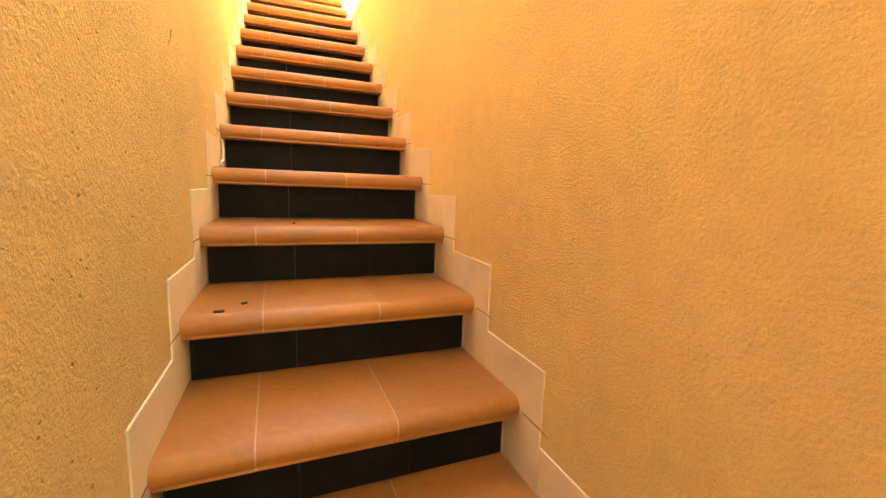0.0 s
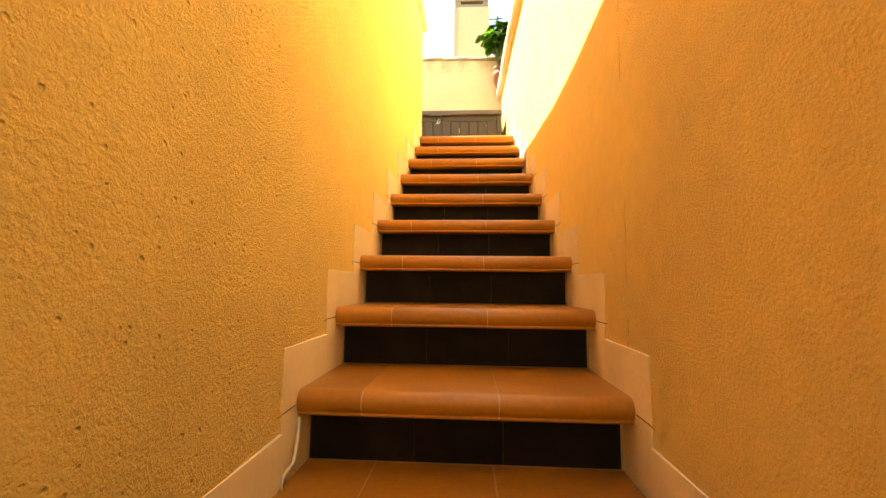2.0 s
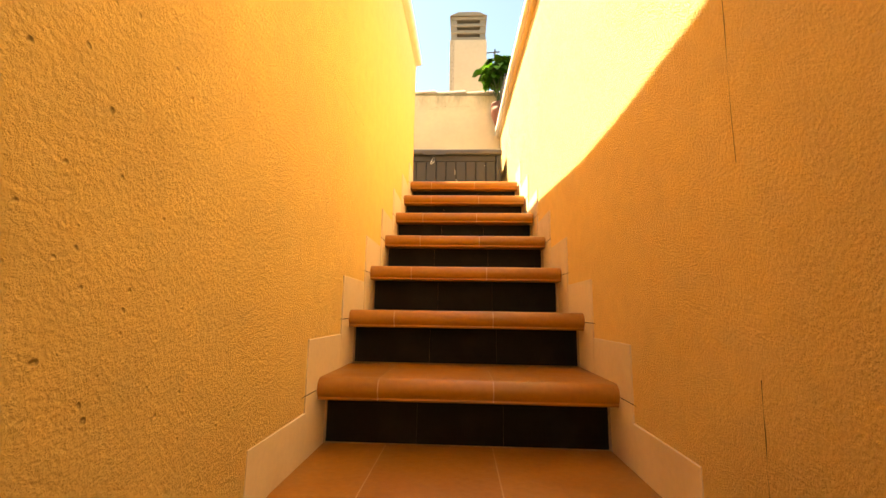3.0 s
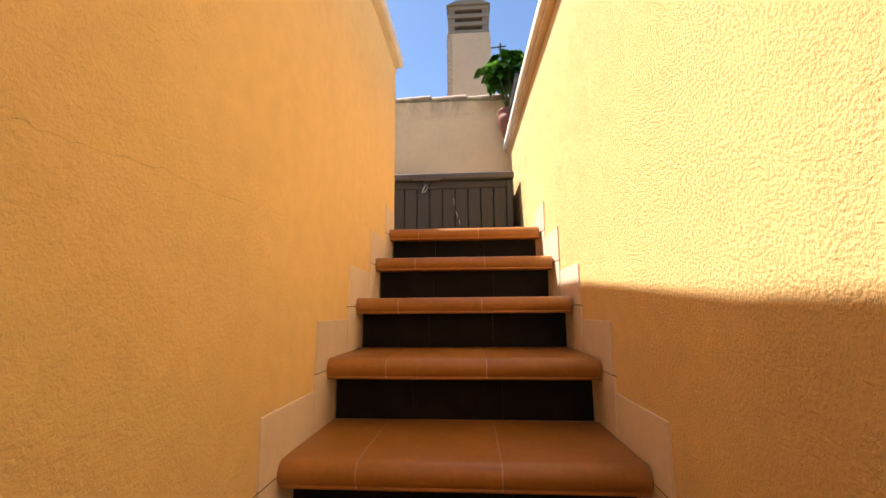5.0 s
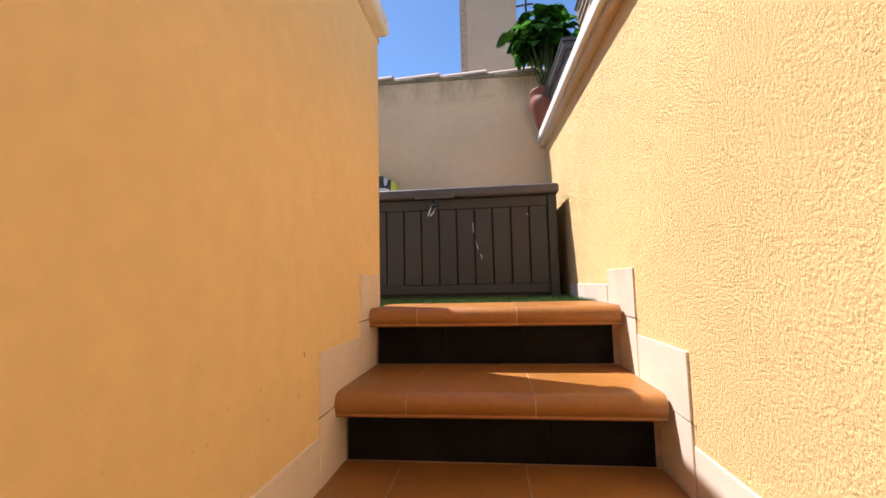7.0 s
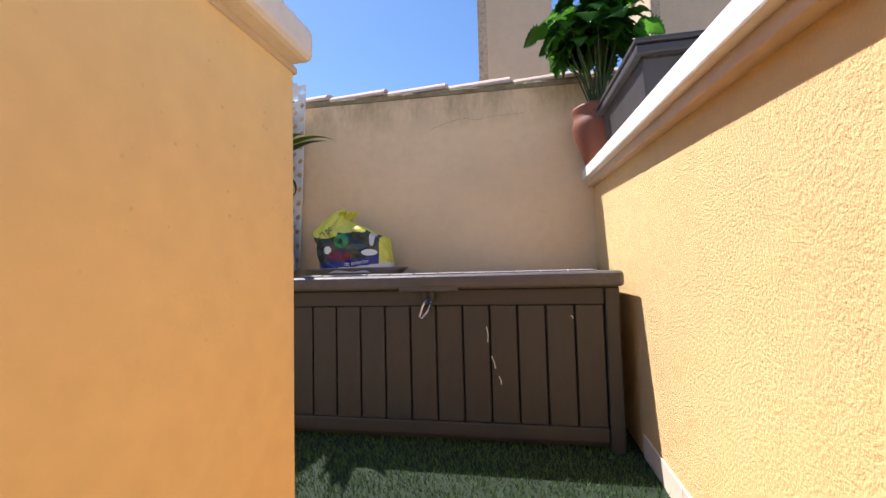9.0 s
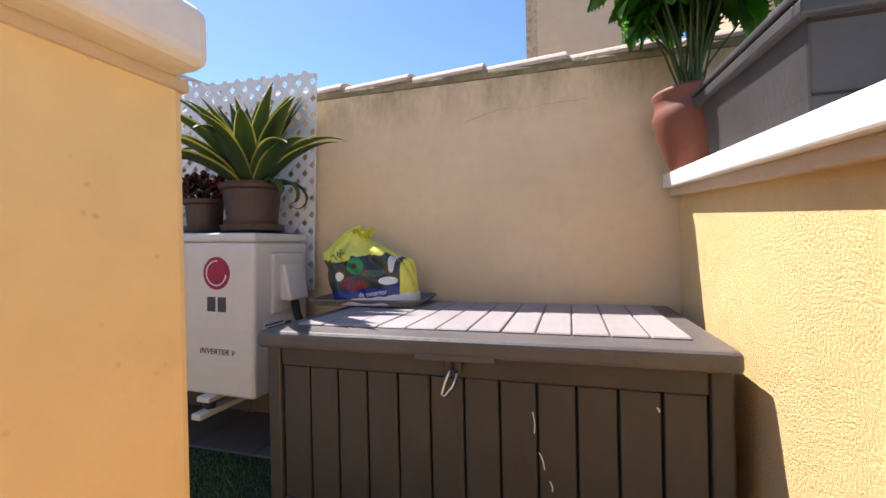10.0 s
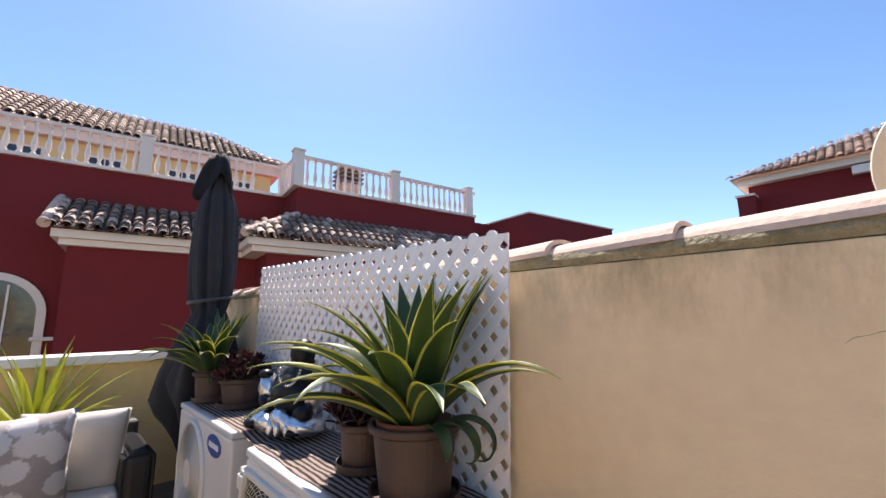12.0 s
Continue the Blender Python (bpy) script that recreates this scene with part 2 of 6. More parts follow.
M_CABLE = material("pale_cable", (0.62, 0.56, 0.46), 0.5, vary=0.05)
M_DISH = material("dish_paint", (0.72, 0.62, 0.46), 0.45, vary=0.06)
M_YUCCA = material("yucca_leaf", (0.34, 0.36, 0.06), 0.4, vary=0.25, scale=12, random_tint=0.25)


def mat_striped():
    """Woven floor mat: dark and pale threads lengthwise."""
    m = material("striped_mat", (0.30, 0.20, 0.16), 0.9, vary=0.15, scale=30, bump=0.3, bump_scale=300)
    nt = m.node_tree
    n, l = nt.nodes, nt.links
    w, ramp, mix = n.new("ShaderNodeTexWave"), n.new("ShaderNodeMapRange"), n.new("ShaderNodeMix")
    w.bands_direction = "Y"
    w.inputs["Scale"].default_value, w.inputs["Distortion"].default_value, w.inputs["Detail"].default_value = 15.0, 2.2, 3
    l.new(n["Texture Coordinate"].outputs["Object"], w.inputs["Vector"])
    ramp.inputs["From Min"].default_value, ramp.inputs["From Max"].default_value = 0.3, 0.6
    l.new(w.outputs["Fac"], ramp.inputs["Value"])
    mix.data_type = "RGBA"
    mix.inputs["A"].default_value, mix.inputs["B"].default_value = (0.070, 0.048, 0.044, 1), (0.56, 0.45, 0.38, 1)
    l.new(ramp.outputs[0], mix.inputs["Factor"])
    l.new(mix.outputs["Result"], n["Principled BSDF"].inputs["Base Color"])
    return m


M_MAT = mat_striped()
M_BLADE = material("turf_blade", (0.075, 0.16, 0.04), 0.7, vary=0.3, scale=40)


def let_light_through(m, colour, share_):
    """Thin leaf: part of the light passes."""
    nt = m.node_tree
    n, l = nt.nodes, nt.links
    tr, mx = n.new("ShaderNodeBsdfTranslucent"), n.new("ShaderNodeMixShader")
    tr.inputs["Color"].default_value = (*colour, 1)
    mx.inputs[0].default_value = share_
    l.new(n["Principled BSDF"].outputs[0], mx.inputs[1])
    l.new(tr.outputs[0], mx.inputs[2])
    l.new(mx.outputs[0], n["Material Output"].inputs["Surface"])


let_light_through(M_LEAF, (0.18, 0.52, 0.05), 0.42)
let_light_through(M_AGAVE, (0.26, 0.34, 0.05), 0.22)
let_light_through(M_AGAVE_EDGE, (0.7, 0.65, 0.10), 0.35)
let_light_through(M_YUCCA, (0.6, 0.62, 0.10), 0.4)
let_light_through(M_AEON, (0.2, 0.02, 0.02), 0.06)


def weather_streaks(m, z_full, z_none, colour):
    """Dark lichen runs that start at the wall's top and thin out downwards."""
    nt = m.node_tree
    n, l = nt.nodes, nt.links
    tc, mp, tex = n["Texture Coordinate"], n.new("ShaderNodeMapping"), n.new("ShaderNodeTexNoise")
    mp.inputs["Scale"].default_value = (4.0, 4.0, 1.5)
    l.new(tc.outputs["Object"], mp.inputs[0])
    tex.inputs["Scale"].default_value, tex.inputs["Detail"].default_value, tex.inputs["Roughness"].default_value = 2.2, 9, 0.7
    l.new(mp.outputs[0], tex.inputs["Vector"])
    sep, fall, cut, mul, mix = n.new("ShaderNodeSeparateXYZ"), n.new("ShaderNodeMapRange"), n.new("ShaderNodeMapRange"), n.new("ShaderNodeMath"), n.new("ShaderNodeMix")
    l.new(tc.outputs["Object"], sep.inputs[0])
    fall.inputs["From Min"].default_value, fall.inputs["From Max"].default_value = z_none, z_full
    l.new(sep.outputs["Z"], fall.inputs["Value"])
    cut.inputs["From Min"].default_value, cut.inputs["From Max"].default_value = 0.40, 0.72
    l.new(tex.outputs[0], cut.inputs["Value"])
    mul.operation = "MULTIPLY"
    l.new(fall.outputs[0], mul.inputs[0])
    l.new(cut.outputs[0], mul.inputs[1])
    src = n["Principled BSDF"].inputs["Base Color"].links[0].from_socket
    mix.data_type = "RGBA"
    mix.inputs["B"].default_value = (*colour, 1)
    l.new(src, mix.inputs["A"])
    l.new(mul.outputs[0], mix.inputs["Factor"])
    l.new(mix.outputs["Result"], n["Principled BSDF"].inputs["Base Color"])


weather_streaks(M_BACK, 1.48, 1.26, (0.19, 0.15, 0.07))


def blossom_cloth():
    """Taupe cloth printed with pale round flower heads."""
    m = material("floral_cloth", (0.42, 0.37, 0.34), 0.9, vary=0.1, scale=12, bump=0.2, bump_scale=400)
    n, l = m.node_tree.nodes, m.node_tree.links
    v, ramp, mix, petal, add = n.new("ShaderNodeTexVoronoi"), n.new("ShaderNodeMapRange"), n.new("ShaderNodeMix"), n.new("ShaderNodeTexNoise"), n.new("ShaderNodeMath")
    v.inputs["Scale"].default_value, v.inputs["Randomness"].default_value = 8.5, 0.7
    petal.inputs["Scale"].default_value = 55
    for t in (v, petal):
        l.new(n["Texture Coordinate"].outputs["Object"], t.inputs["Vector"])
    add.operation = "MULTIPLY_ADD"
    l.new(petal.outputs[0], add.inputs[0])
    add.inputs[1].default_value = 0.35
    l.new(v.outputs["Distance"], add.inputs[2])
    ramp.inputs["From Min"].default_value, ramp.inputs["From Max"].default_value = 0.62, 0.70
    l.new(add.outputs[0], ramp.inputs["Value"])
    mix.data_type = "RGBA"
    mix.inputs["A"].default_value = (0.74, 0.70, 0.66, 1)
    l.new(n["Principled BSDF"].inputs["Base Color"].links[0].from_socket, mix.inputs["B"])
    l.new(ramp.outputs[0], mix.inputs["Factor"])
    l.new(mix.outputs["Result"], n["Principled BSDF"].inputs["Base Color"])
    return m


M_BLOSSOM = blossom_cloth()
M_PEBBLE = material("flaking_pebbly_render", (0.52, 0.41, 0.29), 0.95, vary=0.3, scale=40, bump=0.8, bump_scale=70, stain=0.75, stain_colour=(0.14, 0.10, 0.07), stain_scale=45)

# building tools
def link(name, bm, mat, smooth=False):
    me = bpy.data.meshes.new(name)
    bm.normal_update()
    if smooth == "angle":
        for f in bm.faces:
            f.smooth = True
        for e in bm.edges:
            e.smooth = len(e.link_faces) == 2 and e.calc_face_angle(0) < 0.7
    bm.to_mesh(me)
    bm.free()
    for m in (mat if isinstance(mat, (list, tuple)) else [mat]):
        me.materials.append(m)
    if smooth is True:
        me.shade_smooth()
    return new(name, me)


def part(name, bm, mat, parent, label="", smooth=False):
    ob = link(name, bm, mat, smooth)
    ob.parent = parent
    if label:
        ob["label"] = label
    return ob


def share(name, me, parent, m):
    """One more object on a mesh that exists."""
    ob = new(name, me)
    ob.parent = parent
    ob.matrix_basis = m
    return ob


def thing(name, label, category, at=(0, 0, 0), rz=0.0, group="", kind=""):
    ob = new(name)
    ob.empty_display_size = 0.05
    ob.matrix_basis = pose(*at, 0, 0, rz)
    return tagged(ob, label, category, group, kind)


def setting(name, label, category):
    return thing(name, label, category, kind="structure")


def box(x0, x1, y0, y1, z0, z1, bevel=0.0, segments=2, bm=None):
    bm = bm or bmesh.new()
    made = bmesh.ops.create_cube(bm, size=1, matrix=Matrix.Translation(((x0 + x1) / 2, (y0 + y1) / 2, (z0 + z1) / 2)) @ Matrix.Diagonal((x1 - x0, y1 - y0, z1 - z0, 1)))
    if bevel:
        edges = list({e for v in made["verts"] for e in v.link_edges})
        bmesh.ops.bevel(bm, geom=edges, offset=bevel, segments=segments, affect="EDGES", profile=0.5)
    return bm


def lathe(profile, n=28, bm=None, at=(0, 0, 0)):
    """Turns (radius, height) pairs round the z axis; a radius of 0 closes."""
    bm = bm or bmesh.new()
    rings = []
    for r, z in profile:
        if r <= 1e-6:
            rings.append([bm.verts.new((at[0], at[1], at[2] + z))])
        else:
            rings.append([bm.verts.new((at[0] + r * math.cos(2 * math.pi * k / n), at[1] + r * math.sin(2 * math.pi * k / n), at[2] + z)) for k in range(n)])
    for a, b in zip(rings, rings[1:]):
        for k in range(n):
            q = [a[k % len(a)], a[(k + 1) % len(a)], b[(k + 1) % len(b)], b[k % len(b)]]
            u = []
            for v in q:
                if v not in u:
                    u.append(v)
            if len(u) > 2:
                bm.faces.new(u)
    bmesh.ops.recalc_face_normals(bm, faces=bm.faces[:])
    return bm


def tube(points, radius, n=8, bm=None, taper=None):
    """A round bar along points."""
    bm = bm or bmesh.new()
    pts = [Vector(p) for p in points]
    rings = []
    for i, p in enumerate(pts):
        d = (pts[min(i + 1, len(pts) - 1)] - pts[max(i - 1, 0)]).normalized()
        a = d.cross(Vector((0, 0, 1)) if abs(d.z) < 0.9 else Vector((1, 0, 0))).normalized()
        b = d.cross(a)
        r = radius * (taper(i / (len(pts) - 1)) if taper else 1)
        rings.append([bm.verts.new(p + (a * math.cos(2 * math.pi * k / n) + b * math.sin(2 * math.pi * k / n)) * r) for k in range(n)])
    for u, v in zip(rings, rings[1:]):
        for k in range(n):
            bm.faces.new((u[k], u[(k + 1) % n], v[(k + 1) % n], v[k]))
    bm.faces.new(rings[0][::-1])
    bm.faces.new(rings[-1])
    bmesh.ops.recalc_face_normals(bm, faces=bm.faces[:])
    return bm


def extrude_profile(profile, x0, x1, bm=None):
    """A closed (y, z) outline drawn along x."""
    bm = bm or bmesh.new()
    a = [bm.verts.new((x0, y, z)) for y, z in profile]
    b = [bm.verts.new((x1, y, z)) for y, z in profile]
    n = len(profile)
    for k in range(n):
        bm.faces.new((a[k], a[(k + 1) % n], b[(k + 1) % n], b[k]))
    bm.faces.new(a[::-1])
    bm.faces.new(b)
    bmesh.ops.recalc_face_normals(bm, faces=bm.faces[:])
    return bm


def arc(cx, cy, r, a0, a1, n):
    return [(cx + r * math.cos(radians(a0 + (a1 - a0) * k / n)), cy + r * math.sin(radians(a0 + (a1 - a0) * k / n))) for k in range(n + 1)]


def crack(name, points, parent, width=0.003, along=1):
    rng = random.Random(len(points) * 7 + int(abs(points[0][1]) * 100))
    path = []
    for p, q in zip(points, points[1:]):
        for k in range(6):
            path.append(Vector(p).lerp(Vector(q), k / 6) + Vector((rng.uniform(-1, 1) * (along == 0), rng.uniform(-1, 1) * (along == 1), rng.uniform(-1, 1))) * 0.0035)
    return part(name, tube(path, width * 0.55, 5, taper=lambda u: 0.4 + 0.7 * rng.random()), M_CRACK, parent, "thin dark crack")

# the stairwell: two stuccoed walls, sixteen steps between them
RISE, RUN, LOWEST, TOP, LIFT = 0.18, 0.275, -4, 12, 0.011
XL, XR = -0.394, 0.380
LOW_Z = RISE * (LOWEST - 1 - TOP)
LOW_Y = RUN * (LOWEST - TOP)


def xl(y):
    """Face of the left-hand wall, which is a little out of square."""
    return -0.396 + 0.010 * max(0.0, min(y, 0.2) + 1.4) + 0.016 * max(0.0, min(1.0, (-1.7 - y) / 0.9))


def xr(y):
    """Face of the right-hand wall, which is a little out of square."""
    return 0.388 - 0.009 * max(0.0, min(y, 0.2) + 1.4) - 0.010 * max(0.0, min(1.0, (-1.7 - y) / 0.9))


def follow(bm, face, x):
    """Bends a straight block along a wall's face."""
    for y in (-2.6, -1.7, -1.4, -1.0, -0.3, 0.2):
        bmesh.ops.bisect_plane(bm, geom=bm.verts[:] + bm.edges[:] + bm.faces[:], plane_co=(0, y, 0), plane_no=(0, 1, 0))
    for v in bm.verts:
        v.co.x += face(v.co.y) - x
        if face is xr and v.co.z > 0.9:
            v.co.z -= 0.068 * (1.35 - max(-1.4, v.co.y))
        if face is xl and v.co.z > 0.9:
            v.co.z += 0.040 * max(0.0, min(1.0, (v.co.y + 1.0) / 0.7)) - 0.012
    return bm


wall_left = setting("wall_left", "tall ochre stucco wall beside the stairs", "wall")
part("masonry", follow(box(XL - 0.20, XL, LOW_Y - 2.6, 0.150, LOW_Z, 0.945, 0.012, 2), xl, XL), M_WALL_SOFT, wall_left)
part("coping", follow(box(XL - 0.26, XL + 0.044, LOW_Y - 2.6, 0.146, 0.935, 1.000, 0.016, 3), xl, XL), M_CAP, wall_left, "cream painted coping with a rounded edge")
part("coping_bed", follow(box(XL - 0.22, XL + 0.004, LOW_Y - 2.6, 0.152, 0.922, 0.936, 0.003), xl, XL), M_BEIGE, wall_left)

wall_right = setting("wall_right", "ochre stucco wall with white coping", "wall")


bm = follow(box(XR, XR + 0.25, LOW_Y - 2.6, 1.449, LOW_Z, 0.95, 0.012, 2), xr, XR)
part("masonry", bm, M_WALL, wall_right)
part("coping", follow(box(XR - 0.052, XR + 0.31, LOW_Y - 2.6, 1.425, 0.966, 1.015, 0.005, 2), xr, XR), M_CAP, wall_right, "white painted coping with a square edge")
part("coping_bed", follow(box(XR - 0.030, XR + 0.28, LOW_Y - 2.6, 1.43, 0.938, 0.967, 0.004), xr, XR), M_BEIGE, wall_right)

wall_back = setting("wall_back", "ochre rendered parapet wall with weathered top", "wall")


def lean(bm):
    """The wall's top falls a little from one end to the other."""
    for v in bm.verts:
        if v.co.z > 0:
            v.co.z -= 0.012 * (v.co.x + 0.49) - 0.009
    return bm


part("masonry", lean(box(-5.0, 4.5, 1.45, 1.66, -3.2, 1.45, 0.004)), M_BACK, wall_back)
def ragged_bed(x0, x1, y0, y1, z0, z1, step=0.016):
    """A bed of mortar squeezed out unevenly under the tiles."""
    bm = bmesh.new()
    rows = []
    for k in range(int((x1 - x0) / step) + 1):
        x = x0 + k * step
        a, b = noise.noise(Vector((x * 23, 0, 0))), noise.noise(Vector((x * 11, 5, 0)))
        low = z0 + 0.001
        rows.append([bm.verts.new(p) for p in ((x, y1, low), (x, 1.4498, low - 0.008 * max(0.0, b)), (x, y0 + 0.006 - 0.006 * a, low + 0.003 - 0.009 * b), (x, y0 - 0.005 * a, (z0 + z1) / 2), (x, y0 + 0.010, z1), (x, y1, z1))])
    for a, b in zip(rows, rows[1:]):
        for j in range(6):
            bm.faces.new((a[j], a[(j + 1) % 6], b[(j + 1) % 6], b[j]))
    bm.faces.new(rows[0])
    bm.faces.new(rows[-1][::-1])
    bmesh.ops.recalc_face_normals(bm, faces=bm.faces[:])
    return bm


part("mortar_bed", lean(ragged_bed(-5.0, 4.5, 1.443, 1.672, 1.451, 1.487)), M_MORTAR, wall_back, "lichen-stained mortar bed")

# the core of the flight, under the tiles
staircase = setting("staircase", "stairs with clay treads and black tiled risers", "stairs")
profile = [(LOW_Y - 0.3, LOW_Z - 0.3)]
for i in range(LOWEST, TOP + 1):
    y = RUN * (i - TOP) + 0.078
    profile += [(y, RISE * (i - 1 - TOP) + LIFT - 0.0045), (y, RISE * (i - TOP) + LIFT - 0.0045)]
profile += [(0.3, LIFT - 0.0045), (0.3, LOW_Z - 0.3)]
part("flight_core", extrude_profile(profile, XL - 0.002, XR + 0.006), M_GROUT, staircase)

floor_low = setting("floor_lower", "paved yard at the foot of the stairs", "floor")
part("paving", box(-3.5, 3.0, LOW_Y - 5.2, LOW_Y + 0.02, LOW_Z - 0.25, LOW_Z - 0.002), M_FLOOR, floor_low)
wall_yard = setting("wall_yard", "plain ochre wall closing the lower yard", "wall")
part("masonry", box(-3.5, 3.0, LOW_Y - 5.4, LOW_Y - 5.2, LOW_Z, 0.9), M_WALL, wall_yard)

# terrace floor
floor = setting("floor_terrace", "grey tiled terrace floor", "floor")
part("slab", box(-5.0, XL - 0.19, -4.0, 1.46, -0.25, -0.010), M_GROUT, floor)
part("slab", box(XL - 0.19, XR, 0.29, 1.46, -0.25, -0.010), M_GROUT, floor)

part("tile_plinth", box(-5.0, -0.9, 1.09, 1.452, -0.012, 0.004), M_FLOOR, floor)
crack("joint", [(xr(-2.1), -2.160, -0.3), (xr(-2.1), -2.157, -0.74)], wall_right, 0.0024)
crack("joint", [(xr(-2.1), -2.162, -0.98), (xr(-2.1), -2.160, -1.2)], wall_right, 0.0024)
crack("joint", [(xr(-2.1), -2.162, -1.26), (xr(-2.1), -2.160, -1.34)], wall_right, 0.0028)
crack("crack", [(xl(-1.7), -1.67, -0.215), (xl(-1.6), -1.60, -0.212), (xl(-1.5), -1.48, -0.198), (xl(-1.35), -1.35, -0.2), (xl(-1.21), -1.21, -0.193)], wall_left, 0.0004)
crack("crack", [(xl(-3), -2.97, -1.365), (xl(-3), -2.94, -1.335), (xl(-3), -2.93, -1.315)], wall_left, 0.002)
crack("crack", [(xl(-0.42), -0.42, -0.06), (xl(-0.42), -0.425, -0.045)], wall_left, 0.0015)
crack("crack", [(-0.40, 1.45, 1.285), (-0.31, 1.45, 1.32), (-0.22, 1.45, 1.329), (-0.155, 1.45, 1.318), (-0.10, 1.45, 1.325), (0.0, 1.45, 1.329), (0.09, 1.45, 1.33)], wall_back, 0.0010, 0)
crack("crack", [(0.42, 1.45, 1.26), (0.50, 1.45, 1.31), (0.55, 1.45, 1.38)], wall_back, 0.0013, 0)

# deck storage box
def storage_box(x0=-0.838, x1=0.324, y0=0.80, y1=1.425, top=0.565):
    t = thing("storage_box", "brown resin garden storage box with plank-pattern lid, closed", "storage box", ((x0 + x1) / 2, (y0 + y1) / 2, 0))
    w, d = (x1 - x0) / 2, (y1 - y0) / 2
    lid_z = top - 0.055
    part("body", box(-w + 0.03, w - 0.03, -d + 0.028, d - 0.02, 0.012, lid_z), M_RESIN, t)
    for sx in (-1, 1):
        for sy in (-1, 1):
            cx, cy = sx * (w - 0.020), sy * (d - 0.022)
            part("corner_post", box(cx - 0.022, cx + 0.022, cy - 0.022, cy + 0.022, 0.0, lid_z, 0.006), M_RESIN, t)
    part("top_rail", box(-w + 0.043, w - 0.043, -d + 0.006, -d + 0.03, lid_z - 0.055, lid_z - 0.002, 0.004), M_RESIN, t)
    part("bottom_rail", box(-w + 0.043, w - 0.043, -d + 0.006, -d + 0.03, 0.03, 0.075, 0.004), M_RESIN, t)
    # Dark sheet that puts the shade between the slats into colour.
    part("groove_shade_sheet", box(-w + 0.043, w - 0.043, -d + 0.024, -d + 0.0285, 0.07, lid_z - 0.05), M_GAP, t)
    n = 12
    sw = (2 * w - 0.086) / n
    for k in range(n):
        a = -w + 0.043 + sw * k
        part("slat", box(a + 0.003, a + sw - 0.003, -d + 0.010, -d + 0.0245, 0.076, lid_z - 0.056, 0.0025, 1), M_RESIN, t)
    # Rim darkened for the shade on its front; planks paler for the sun.
    lid = part("lid", box(-w - 0.012, w + 0.012, -d - 0.032, d + 0.012, lid_z, top - 0.006, 0.014, 3), M_RESIN_RIM_SHADED, t, "weathered lid with plank relief, sun on planks and shade on rim in colour")
    lw = 2 * (w - 0.055) / n
    for k in range(n):
        a = -w + 0.055 + lw * k
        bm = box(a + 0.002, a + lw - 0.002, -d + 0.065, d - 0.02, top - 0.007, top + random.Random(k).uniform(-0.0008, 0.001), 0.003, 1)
        part("lid_plank", bm, M_RESIN_LID_LIT, lid)
    part("lid_lip", box(-0.115, 0.085, -d - 0.0325, -d - 0.024, lid_z - 0.006, lid_z + 0.010, 0.003), M_RESIN_RIM_SHADED, lid)
    hx = -0.278 - (x0 + x1) / 2
    part("hasp", box(hx - 0.022, hx + 0.022, -d - 0.012, -d + 0.012, lid_z - 0.04, lid_z + 0.004, 0.004), M_RESIN, t)
    part("hasp_slot", box(hx - 0.005, hx + 0.005, -d - 0.014, -d - 0.010, lid_z - 0.036, lid_z - 0.006), M_GAP, t)
    z = lid_z - 0.028
    loop = [(hx - 0.002, -d - 0.014, z), (hx + 0.012, -d - 0.018, z - 0.01), (hx + 0.002, -d - 0.022, z - 0.042), (hx - 0.018, -d - 0.022, z - 0.066), (hx - 0.028, -d - 0.02, z - 0.062), (hx - 0.018, -d - 0.018, z - 0.03), (hx - 0.006, -d - 0.014, z - 0.002)]
    part("snap_hook", tube(loop, 0.0036, 8), M_STEEL, t, "bright steel snap hook", True)
    cx = (x0 + x1) / 2
    for a, b in (((-0.088, 0.385), (-0.085, 0.335)), ((-0.075, 0.29), (-0.063, 0.25)), ((-0.052, 0.225), (-0.046, 0.20)), ((0.18, 0.42), (0.185, 0.41))):
        part("scuff", tube([(a[0] - cx, -d + 0.0105, a[1]), ((a[0] + b[0]) / 2 - cx + 0.003, -d + 0.0105, (a[1] + b[1]) / 2), (b[0] - cx, -d + 0.0105, b[1])], 0.0016, 5), M_PALE, t, "pale scratch in the resin")
    return t


storage_box()

# lettering in the built-in font, as a flat mesh
def lettering(text, size, mat, parent, m, name="lettering", shear=0.0, sx=1.0):
    cu = bpy.data.curves.new(name, "FONT")
    cu.body, cu.size, cu.align_x, cu.align_y, cu.shear, cu.extrude = text, size, "CENTER", "CENTER", shear, 0.0006
    tmp = bpy.data.objects.new("tmp", cu)
    me = bpy.data.meshes.new_from_object(tmp)
    bpy.data.objects.remove(tmp)
    me.materials.clear()
    me.materials.append(mat)
    ob = new(name, me)
    ob.parent = parent
    ob.matrix_basis = m @ Matrix.Diagonal((sx, 1, 1, 1))
    return ob


def disc(r, depth, n=40, at=(0, 0, 0)):
    """A disc that faces -y."""
    bm = lathe([(0, 0), (r, 0), (r, depth), (0, depth)], n)
    bmesh.ops.rotate(bm, verts=bm.verts[:], cent=(0, 0, 0), matrix=Matrix.Rotation(radians(90), 3, "X"))
    bmesh.ops.translate(bm, verts=bm.verts[:], vec=at)
    return bm


